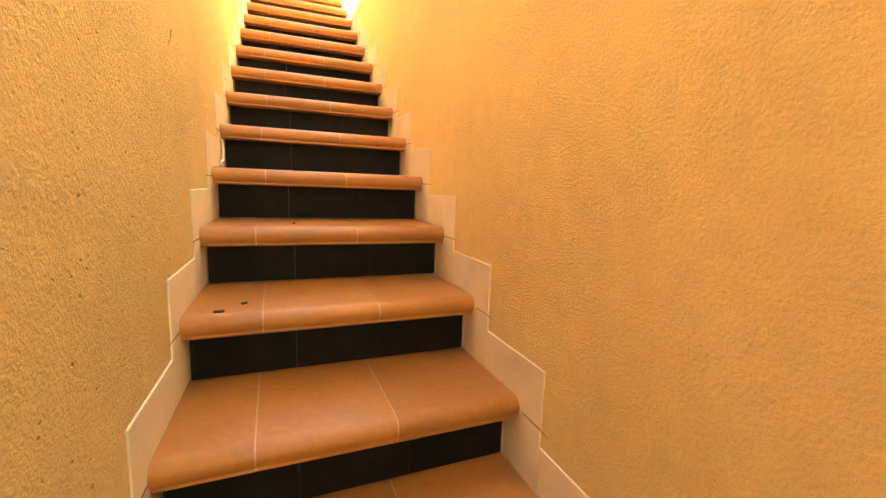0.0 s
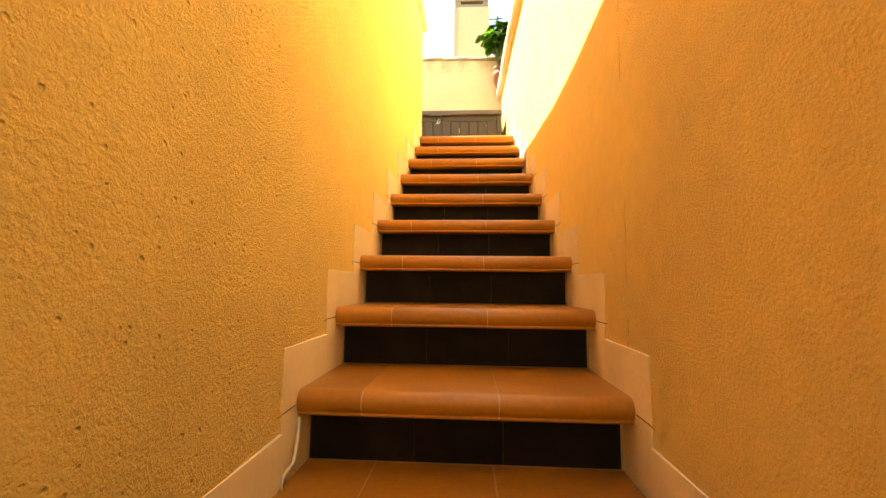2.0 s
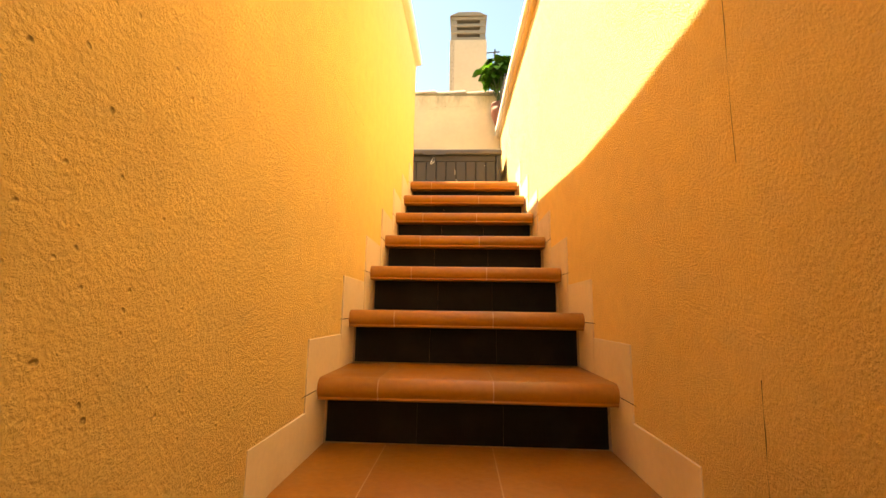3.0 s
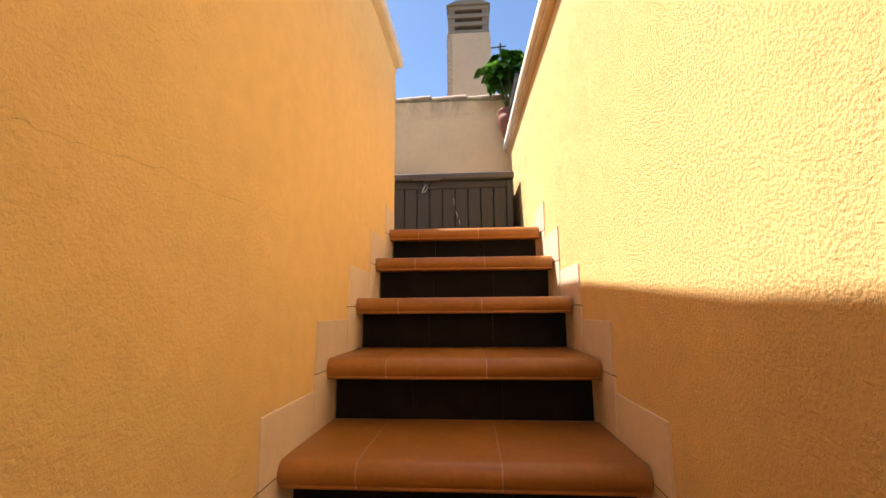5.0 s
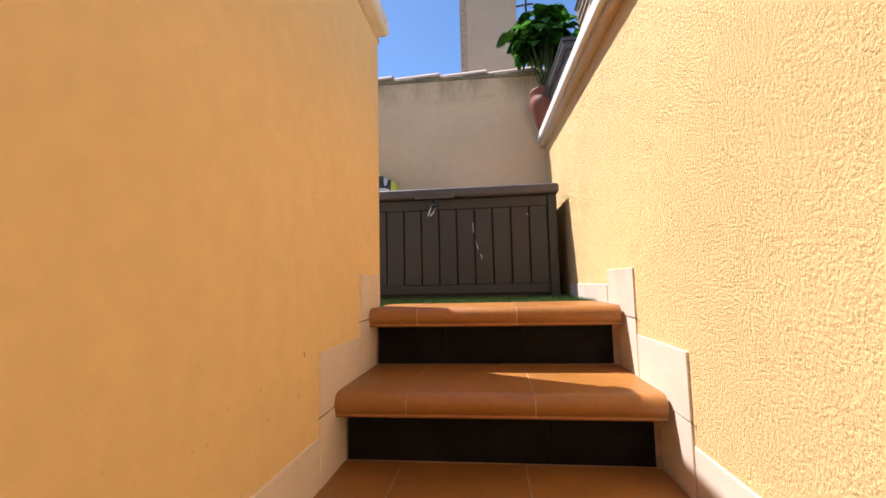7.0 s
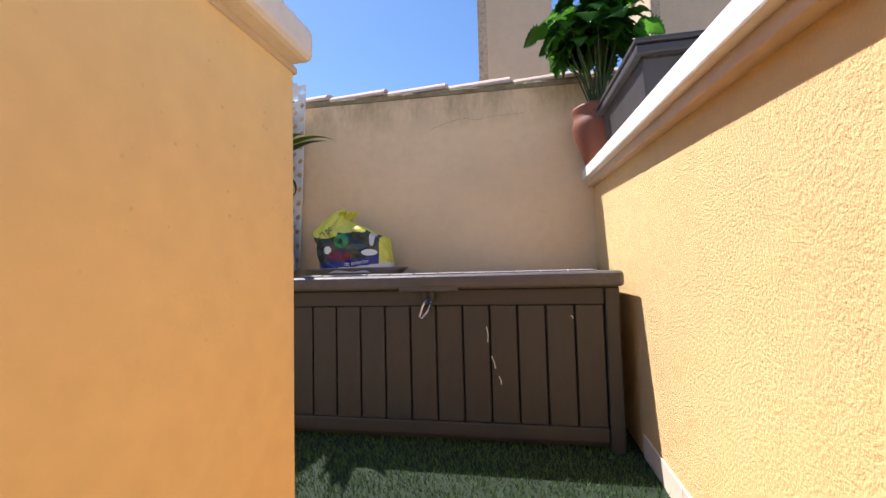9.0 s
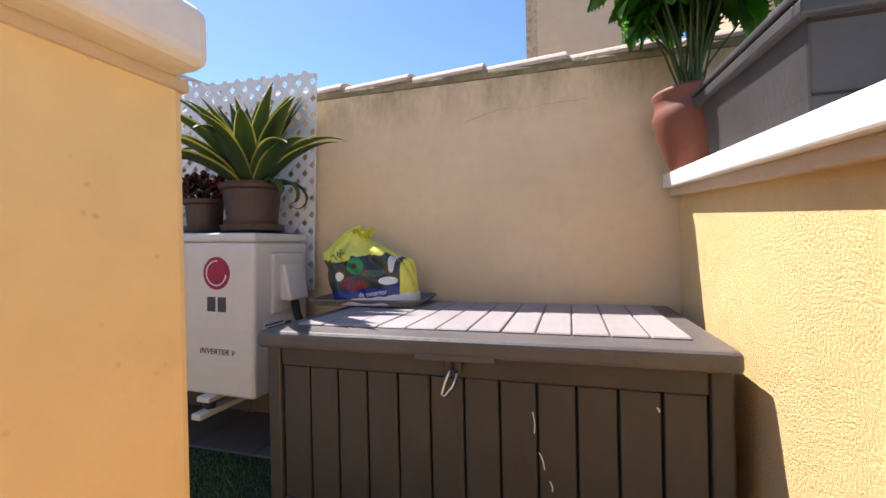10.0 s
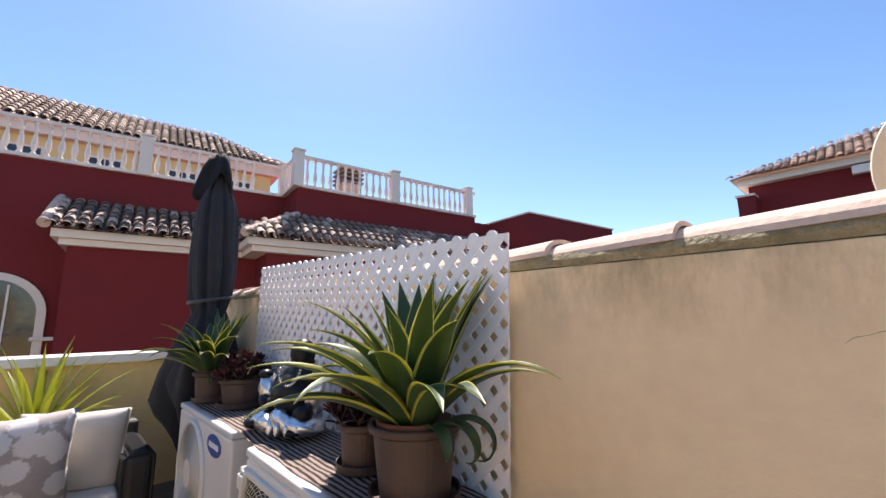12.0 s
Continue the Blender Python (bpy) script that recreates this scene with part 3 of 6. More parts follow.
def ring(r, wire, n=48, k=5, bm=None, at=(0, 0, 0), a0=0.0, a1=360.0):
    """A wire ring that faces -y."""
    pts = [(at[0] + r * math.cos(radians(a0 + (a1 - a0) * q / n)), at[1], at[2] + r * math.sin(radians(a0 + (a1 - a0) * q / n))) for q in range(n + 1)]
    bm = bm or bmesh.new()
    rows = []
    for q, p in enumerate(pts):
        an = radians(a0 + (a1 - a0) * q / n)
        rows.append([bm.verts.new((p[0] + wire * math.cos(2 * math.pi * j / k) * math.cos(an), p[1] + wire * math.sin(2 * math.pi * j / k), p[2] + wire * math.cos(2 * math.pi * j / k) * math.sin(an))) for j in range(k)])
    for u, v in zip(rows, rows[1:]):
        for j in range(k):
            bm.faces.new((u[j], u[(j + 1) % k], v[(j + 1) % k], v[j]))
    return bm


def fan_grille(r, hub, rings, spokes, swirl, y):
    bm = bmesh.new()
    for k in range(rings):
        ring(hub + (r - hub) * (k + 1) / rings, 0.0016, 56, 4, bm, (0, y, 0))
    for k in range(spokes):
        a = 360 * k / spokes
        pts = []
        for u in (0, 0.33, 0.66, 1):
            q = radians(a + swirl * u)
            rr = hub + (r - hub) * u
            pts.append((rr * math.cos(q), y + 0.002, rr * math.sin(q)))
        tube(pts, 0.0014, 4, bm)
    return bm


def square_grille(half_w, half_h, hub, pitch, spokes, swirl, y):
    """Rings of wire cut off by a square frame, and curved spokes across them."""
    bm = bmesh.new()
    r = hub
    while r < math.hypot(half_w, half_h):
        run = []
        for q in range(145):
            x, z = r * math.cos(radians(2.5 * q)), r * math.sin(radians(2.5 * q))
            if abs(x) < half_w and abs(z) < half_h:
                run.append((x, y, z))
            if len(run) > 1 and (q == 144 or not (abs(x) < half_w and abs(z) < half_h)):
                tube(run, 0.0015, 4, bm)
                run = []
            elif not (abs(x) < half_w and abs(z) < half_h):
                run = []
        r += pitch
    for k in range(spokes):
        pts = []
        for j in range(9):
            rr = hub + (math.hypot(half_w, half_h) - hub) * j / 8
            q = radians(360 * k / spokes + swirl * j / 8)
            x, z = rr * math.cos(q), rr * math.sin(q)
            if abs(x) < half_w and abs(z) < half_h:
                pts.append((x, y + 0.002, z))
        if len(pts) > 1:
            tube(pts, 0.0014, 4, bm)
    return bm


def ac_unit_square():
    """Outdoor unit with a square grille."""
    w, d, h, z0 = 0.92, 0.32, 0.62, 0.245
    t = thing("air_conditioner", "white outdoor air-conditioning unit with square fan grille and red badge", "air conditioner", (-1.56, 1.21, 0), group="air conditioners by the wall")
    t.matrix_basis = pose(-1.56, 1.21, 0) @ Matrix.Translation((0, 0, 0.86)) @ pose(0, 0, 0, 0, 1.5, 0) @ Matrix.Translation((0, 0, -0.86))
    f = -d / 2
    part("casing", box(-w / 2, w / 2, f, d / 2, z0, z0 + h - 0.035, 0.014, 3), M_WHITE, t)
    part("top_cover", box(-w / 2 - 0.003, w / 2 + 0.003, f - 0.003, d / 2 + 0.003, z0 + h - 0.034, z0 + h, 0.012, 3), M_WHITE, t)
    gx, gz = -0.165, 0.535
    part("fan_cavity", box(gx - 0.262, gx + 0.262, f - 0.0045, f - 0.001, gz - 0.250, gz + 0.250), M_CAVITY, t)
    part("grille_frame", box(gx - 0.290, gx - 0.262, f - 0.02, f + 0.004, gz - 0.27, gz + 0.27, 0.005), M_GRILLE, t)
    part("grille_frame", box(gx + 0.262, gx + 0.290, f - 0.02, f + 0.004, gz - 0.27, gz + 0.27, 0.005), M_GRILLE, t)
    part("grille_frame", box(gx - 0.262, gx + 0.262, f - 0.018, f + 0.003, gz + 0.248, gz + 0.268, 0.004), M_GRILLE, t)
    part("grille_frame", box(gx - 0.262, gx + 0.262, f - 0.018, f + 0.003, gz - 0.268, gz - 0.248, 0.004), M_GRILLE, t)
    g = part("fan_grille", square_grille(0.262, 0.250, 0.055, 0.0115, 44, 50, f - 0.014), M_GRILLE, t, "cream radial fan guard", True)
    g.location = (gx, 0, gz)
    for k in range(3):
        bl = bmesh.new()
        q = 120 * k + 20
        pts = [(0.05, q), (0.21, q + 6), (0.22, q + 60), (0.06, q + 50)]
        bl.faces.new([bl.verts.new((gx + r * math.cos(radians(a)), f - 0.006 - 0.003 * (j > 1), gz + r * math.sin(radians(a)))) for j, (r, a) in enumerate(pts)])
        part("fan_blade", bl, M_INK, t)
    part("hub_cap", disc(0.058, 0.012, 36, (gx, f - 0.010, gz)), M_GRILLE, t)
    for sx in (-1, 1):
        for sz in (-1, 1):
            part("grille_corner", box(gx + sx * 0.262 - 0.018, gx + sx * 0.262 + 0.018, f - 0.023, f, gz + sz * 0.245 - 0.02, gz + sz * 0.245 + 0.02, 0.004), M_GRILLE, t)
            part("screw", disc(0.005, 0.003, 10, (gx + sx * 0.264, f - 0.023, gz + sz * 0.248)), M_INK, t)
    part("grip", box(gx - 0.29, gx - 0.235, f - 0.03, f - 0.004, gz + 0.20, gz + 0.25, 0.006), M_GRILLE, t)
    bx, bz = 0.288, 0.712
    badge = part("badge", disc(0.062, 0.002, 40, (bx, f - 0.0005, bz)), M_RED, t, "round crimson badge")
    part("badge_ring", ring(0.046, 0.0028, 40, 5, None, (bx, f - 0.0025, bz), 80, 355), M_PALE, badge)
    lz = 0.594
    for x in (bx - 0.026, bx + 0.024):
        part("brand_bar", box(x - 0.020, x + 0.020, f - 0.002, f + 0.001, lz - 0.028, lz + 0.028, 0.0015, 1), M_INK, t)
    lettering("INVERTER V", 0.030, M_INK, t, pose(bx + 0.0, f - 0.0012, 0.413, 90, 0, 0), shear=0.25, sx=1.05)
    for z in (0.50, 0.36):
        part("press_line", box(bx - 0.08, bx + 0.17, f - 0.0012, f + 0.001, z, z + 0.002), M_GRILLE, t)
    s = w / 2
    part("service_cover", box(s - 0.002, s + 0.012, -0.075, 0.12, 0.55, 0.79, 0.010), M_WHITE, t)
    bm = box(s + 0.006, s + 0.06, -0.03, 0.09, 0.60, 0.745, 0.008)
    for v in bm.verts:
        if v.co.z > 0.7 and v.co.x > s + 0.03:
            v.co.x -= 0.03
    part("pipe_hood", bm, M_WHITE, t)
    part("hose", tube([(s + 0.03, 0.03, 0.61), (s + 0.045, 0.03, 0.54), (s + 0.08, 0.05, 0.44), (s + 0.10, 0.07, 0.33)], 0.016, 10), M_RUBBER, t, "black insulated hose", True)
    lab = part("rating_label", box(s - 0.001, s + 0.0015, -0.115, 0.06, 0.42, 0.535), M_PALE, t, "printed rating label")
    for k in range(7):
        part("print_line", box(s + 0.001, s + 0.0022, -0.105 + 0.01 * (k % 2), 0.0 + 0.02 * (k % 3), 0.432 + 0.013 * k, 0.438 + 0.013 * k), M_INK, lab)
    part("print_block", box(s + 0.001, s + 0.0022, 0.012, 0.05, 0.44, 0.51), M_INK, lab)
    for x in (-0.28, 0.26):
        foot = part("mounting_rail", box(x - 0.022, x + 0.022, f - 0.07, d / 2 + 0.081, 0.175, 0.198, 0.004), M_GRILLE, t)
        part("foot_bracket", box(x - 0.04, x + 0.02, f - 0.03, f + 0.05, 0.225, 0.246, 0.004), M_WHITE, t)
        for y in (f - 0.005, d / 2 - 0.03):
            part("rubber_block", lathe([(0, 0.196), (0.017, 0.196), (0.02, 0.21), (0.017, 0.228), (0, 0.228)], 14, at=(x, y, 0)), M_RUBBER, foot)
    return t


def ac_unit_round():
    """Outdoor unit with a round grille."""
    w, d, h, z0 = 0.90, 0.30, 0.55, 0.345
    t = thing("air_conditioner", "white outdoor air-conditioning unit with round fan grille and blue badge", "air conditioner", (-2.65, 1.20, 0), group="air conditioners by the wall")
    f = -d / 2
    part("casing", box(-w / 2, w / 2, f, d / 2, z0, z0 + h - 0.03, 0.012, 3), M_WHITE, t)
    part("top_cover", box(-w / 2 - 0.003, w / 2 + 0.003, f - 0.003, d / 2 + 0.003, z0 + h - 0.029, z0 + h, 0.01, 3), M_WHITE, t)
    gx, gz = -0.125, 0.61
    part("fan_cavity", disc(0.225, 0.002, 48, (gx, f - 0.002, gz)), M_CAVITY, t)
    part("grille_rim", ring(0.235, 0.012, 56, 8, None, (gx, f - 0.006, gz)), M_WHITE, t, smooth=True)
    g = part("fan_grille", fan_grille(0.232, 0.06, 15, 36, 30, f - 0.014), M_GRILLE, t, "round wire fan guard", True)
    g.location = (gx, 0, gz)
    part("hub_cap", disc(0.065, 0.010, 36, (gx, f - 0.010, gz)), M_GRILLE, t)
    badge = disc(1.0, 0.002, 40)
    for v in badge.verts:
        v.co.x, v.co.z = v.co.x * 0.105 + 0.225, v.co.z * 0.045 + 0.80
        v.co.y += f - 0.0005
    badge = part("badge", badge, M_BLUE, t, "oval blue badge")
    part("badge_bar", box(0.155, 0.295, f - 0.0045, f - 0.002, 0.790, 0.812), M_PALE, badge)
    s = w / 2
    part("handle_recess", box(s - 0.002, s + 0.003, -0.06, 0.05, 0.70, 0.76, 0.002), M_INK, t)
    for z in (0.40, 0.47, 0.54):
        part("press_line", box(s - 0.001, s + 0.002, -0.12, 0.12, z, z + 0.004), M_GRILLE, t)
    for x in (-0.28, 0.28):
        part("mounting_rail", box(x - 0.022, x + 0.022, f - 0.10, d / 2 + 0.101, 0.30, 0.325, 0.004), M_GRILLE, t)
        part("foot_bracket", box(x - 0.03, x + 0.03, f - 0.03, d / 2, 0.324, 0.347, 0.004), M_WHITE, t)
    return t


ac_unit_square()
ac_unit_round()

# striped mat across the two units: a sagging sheet
bm = bmesh.new()
rows = []
for i in range(60):
    x = -3.04 + 1.90 * i / 59
    z = 0.899 if x < -2.19 else (0.881 - 0.0262 * (x + 1.97) if x > -1.97 else 0.899 - 0.018 * (x + 2.19) / 0.22 - 0.010 * math.sin((x + 2.19) / 0.22 * math.pi))
    rows.append([bm.verts.new((x, 1.075 + 0.31 * j / 9 + 0.004 * math.sin(i * 0.7), z + 0.0025 * noise.noise(Vector((x * 6, j * 0.7, 0))))) for j in range(10)])
for a, b in zip(rows, rows[1:]):
    for j in range(9):
        bm.faces.new((a[j], b[j], b[j + 1], a[j + 1]))
bmesh.ops.solidify(bm, geom=bm.faces[:], thickness=0.004)
runner = link("mat", bm, M_MAT)
tagged(runner, "brown and cream striped woven mat over two units", "mat")


# lattice screen: crossing diagonal straps with a scalloped top
def clip(poly, x0, x1, z0, z1):
    for axis, lim, sign in ((0, x0, 1), (0, x1, -1), (1, z0, 1), (1, z1, -1)):
        out = []
        for a, b in zip(poly, poly[1:] + poly[:1]):
            da, db = (a[axis] - lim) * sign, (b[axis] - lim) * sign
            if da >= 0:
                out.append(a)
            if da * db < 0:
                u = da / (da - db)
                out.append((a[0] + (b[0] - a[0]) * u, a[1] + (b[1] - a[1]) * u))
        poly = out
        if len(poly) < 3:
            return []
    return poly


def trellis(x0, x1, y, z0, z1, pitch=0.0745, strap=0.0275):
    t = thing("trellis", "white plastic lattice screen fixed along the wall", "trellis", (x0, y, z0))
    w, h = x1 - x0, z1 - z0
    for sign in (1, -1):
        k = -int(h / pitch) - 1
        while k * pitch < w + h:
            c = k * pitch
            e = strap / math.sqrt(2) 
            if sign > 0:
                poly = [(c - e, 0), (c + e, 0), (c + e + h, h), (c - e + h, h)]
            else:
                poly = [(c - e + h, 0), (c + e + h, 0), (c + e, h), (c - e, h)]
            poly = clip(poly, 0, w, 0, h)
            if poly:
                bm = bmesh.new()
                yy = 0.0 if sign > 0 else 0.0022
                f = [bm.verts.new((p[0], yy, p[1])) for p in poly]
                b = [bm.verts.new((p[0], yy + 0.006, p[1])) for p in poly]
                bm.faces.new(f)
                bm.faces.new(b[::-1])
                for i in range(len(f)):
                    bm.faces.new((f[i], b[i], b[(i + 1) % len(f)], f[(i + 1) % len(f)]))
                bmesh.ops.recalc_face_normals(bm, faces=bm.faces[:])
                part("slat", bm, M_TRELLIS, t)
            k += 1
    n = int(w / pitch)
    cap = lathe([(0, -0.001), (0.021, -0.001), (0.021, 0.0095), (0, 0.0095)], 10)
    for v in cap.verts:
        v.co.y, v.co.z = v.co.z, v.co.y
    bmesh.ops.recalc_face_normals(cap, faces=cap.faces[:])
    first = part("scallop", cap, M_TRELLIS, t)
    first.location = (0.03, 0, h - 0.006)
    for k in range(1, n):
        share("scallop", first.data, t, pose(0.03 + k * pitch, 0, h - 0.006))
    for k in range(3):
        part("bracket", box(0.2 + k * 0.75, 0.24 + k * 0.75, 0.008, 1.452 - y, 0.05, 0.08), M_TRELLIS, t)
    return t


trellis(-3.05, -1.096, 1.405, 0.690, 1.657).rotation_euler = (0, radians(2.4), 0)


# pots
def pot_profile(r, h, lip=0.022, base=0.72):
    b = r * base
    return [(0, 0), (b, 0), (b + 0.004, 0.004), (r - 0.012, h - lip - 0.004), (r - 0.006, h - lip), (r, h - lip + 0.003), (r + 0.003, h - 0.004), (r, h), (r - 0.009, h), (r - 0.013, h - 0.03), (r - 0.015, h - 0.028), (0, h - 0.028)]


def potted(name, label, category, at, r, h, mat, saucer=True, inner=None, rz=0.0):
    t = thing(name, label, category, at, rz)
    lift = 0.018 if saucer else 0.0
    if saucer:
        part("saucer", lathe([(0, 0), (r * 0.86, 0), (r * 0.97, 0.006), (r * 1.0, 0.030), (r * 0.96, 0.030), (r * 0.92, 0.010), (0, 0.010)], 32), mat, t, smooth=False)
    p = part("pot", lathe(pot_profile(r, h), 36), mat, t)
    p.location.z = lift * 0.6
    if inner:
        q = part("inner_pot", lathe([(r - 0.03, h - 0.05), (r - 0.018, h + 0.008), (r - 0.024, h + 0.010), (r - 0.036, h - 0.04)], 32), inner, t)
        q.location.z = lift * 0.6
    s = part("soil", lathe([(r - 0.016, h - 0.029), (r * 0.6, h - 0.018), (0, h - 0.012)], 20), M_SOIL, t)
    s.location.z = lift * 0.6
    return t, h + lift * 0.6


def blade(length, width, rise, droop, rng, edge=0.055, fold=0.5, curl=0.0, segs=14):
    """An agave blade: thick at the base, arching over, yellow margins. It leaves the origin towards +x."""
    bm = bmesh.new()
    rows = []
    x = z = 0.0
    ang = radians(rise)
    for i in range(segs + 1):
        u = i / segs
        if i:
            step = length / segs
            ang -= radians(droop) / segs * (0.35 + 1.0 * u + 1.2 * max(0.0, u - 0.7))
            x += math.cos(ang) * step
            z += math.sin(ang) * step
        w = width * (0.55 + 0.62 * math.sin(math.pi * min(1, u * 0.85 + 0.1))) * (1 - u ** 3.6) + 0.0006
        sway = curl * u * u * length
        nx, nz = -math.sin(ang), math.cos(ang)
        row = []
        for c in (-1, -1 + 2 * edge, 0, 1 - 2 * edge, 1):
            lift = fold * w * (abs(c) ** 1.5) * (1 - 0.5 * u)
            row.append(bm.verts.new((x + nx * lift, c * w + sway, z + nz * lift)))
        under = 0.006 * (1 - u) + 0.0012
        row2 = [bm.verts.new((v.co.x - nx * under, v.co.y * 0.98 + sway * 0.02, v.co.z - nz * under)) for v in row[1:4]]
        rows.append((row, row2))
    for (a, a2), (b, b2) in zip(rows, rows[1:]):
        for j in range(4):
            f = bm.faces.new((a[j], b[j], b[j + 1], a[j + 1]))
            f.material_index = 1 if j in (0, 3) else 0
        f = bm.faces.new((a[0], a2[0], b2[0], b[0]))
        f.material_index = 1
        bm.faces.new((a2[0], a2[1], b2[1], b2[0]))
        bm.faces.new((a2[1], a2[2], b2[2], b2[1]))
        f = bm.faces.new((a2[2], a[4], b[4], b2[2]))
        f.material_index = 1
    bmesh.ops.recalc_face_normals(bm, faces=bm.faces[:])
    return bm


def agave(at, r, h, reach, seed, label, n=30):
    rng = random.Random(seed)
    t, top = potted("agave_plant", label, "plant", at, r, h, M_POT, True, M_TERRA, 25.0)
    turn = 25.0
    for k in range(n):
        u = k / (n - 1)
        rise = 84 - 42 * u ** 0.9 + rng.uniform(-5, 5)
        length = reach * (0.66 + 0.36 * math.sin(math.pi * (0.2 + 0.5 * u))) * rng.uniform(0.9, 1.1)
        droop = rise * min(1.1, 0.30 + 1.5 * u) + 18 * u + rng.uniform(-14, 24)
        a = 137.5 * k + rng.uniform(-14, 14)
        towards_wall = math.sin(radians(a + turn))
        if towards_wall > 0.25:
            rise, droop, length = max(rise, 73), min(droop, 16), min(length, 0.14 / towards_wall / math.cos(radians(max(rise, 73))))
        bm = blade(length, reach * 0.076 * rng.uniform(0.85, 1.15), rise, droop, rng, curl=rng.uniform(-0.12, 0.12))
        leaf = part("leaf", bm, (M_AGAVE, M_AGAVE_EDGE), t, smooth=True)
        rr = 0.012 + 0.03 * u
        leaf.matrix_basis = pose(rr * math.cos(radians(a)), rr * math.sin(radians(a)), top - 0.02, 0, 0, a)
    for k in range(3):
        a = -42 + 24 * k
        bm = blade(reach * (0.34 + 0.1 * k), reach * 0.036, 26, 190 + 25 * (k % 3), rng, curl=0.06)
        leaf = part("leaf", bm, (M_AGAVE, M_AGAVE), t, smooth=True)
        leaf.matrix_basis = pose(0.8 * r * math.cos(radians(a)), 0.8 * r * math.sin(radians(a)), top + 0.004, 0, 0, a)
    return t


agave((-1.265, 1.232, 0.864), 0.125, 0.185, 0.44, 5, "variegated agave with yellow leaf margins in a brown pot", 42)
agave((-2.99, 1.16, 0.900), 0.090, 0.150, 0.38, 9, "smaller variegated agave in a brown pot beside the parasol", 36)


def rosette_plant(at, r, h, spread, seed):
    rng = random.Random(seed)
    t, top = potted("succulent_plant", "dark red leafy succulent in a brown pot with saucer", "plant", at, r, h, M_POT, True, None, seed * 40)
    bm = bmesh.new()
    outline = [(0.0, 0.0), (0.006, 0.003), (0.016, 0.009), (0.024, 0.010), (0.031, 0.006), (0.035, 0.0)]
    ups = [bm.verts.new((x, w, 0.010 * math.sin(x * 45))) for x, w in outline]
    dns = [bm.verts.new((x, -w, 0.010 * math.sin(x * 45))) for x, w in outline[1:-1]]
    mids = [bm.verts.new((x, 0, 0.010 * math.sin(x * 45) - 0.003)) for x, w in outline[1:-1]]
    lo = [ups[0]] + dns + [ups[-1]]
    mi = [ups[0]] + mids + [ups[-1]]
    for side in (ups, lo):
        for i in range(len(outline) - 1):
            q = [side[i], side[i + 1], mi[i + 1], mi[i]]
            u = []
            for v in q:
                if v not in u:
                    u.append(v)
            bm.faces.new(u)
    first = part("leaf", bm, M_AEON, t, smooth=True)
    me = first.data
    heads = [(0, 0, spread * 0.75)] + [(spread * 0.62 * math.cos(a), spread * 0.62 * math.sin(a), spread * rng.uniform(0.3, 0.65)) for a in [k * 0.7 for k in range(9)]] + [(spread * 0.98 * math.cos(a), spread * 0.98 * math.sin(a), spread * rng.uniform(-0.12, 0.3)) for a in [0.3 + k * 0.63 for k in range(10)]]
    for j, (hx, hy, hz) in enumerate(heads):
        part("stem", tube([(hx * 0.3, hy * 0.3, top - 0.03), (hx * 0.8, hy * 0.8, top + hz * 0.5), (hx, hy, top + hz)], 0.006, 6), M_SOIL, t)
        for k in range(18):
            u = k / 17
            m = pose(hx, hy, top + hz + 0.012 * (1 - u), 0, 0, 137.5 * k + j * 31) @ pose(0.004, 0, 0, 0, -75 + 78 * u + rng.uniform(-8, 8), 0) @ Matrix.Scale(rng.uniform(0.9, 1.45), 4)
            if j == 0 and k == 0:
                first.matrix_basis = m
            else:
                share("leaf", me, t, m)
    return t


rosette_plant((-1.535, 1.245, 0.871), 0.088, 0.135, 0.100, 3)
rosette_plant((-2.70, 1.235, 0.900), 0.110, 0.135, 0.125, 8)


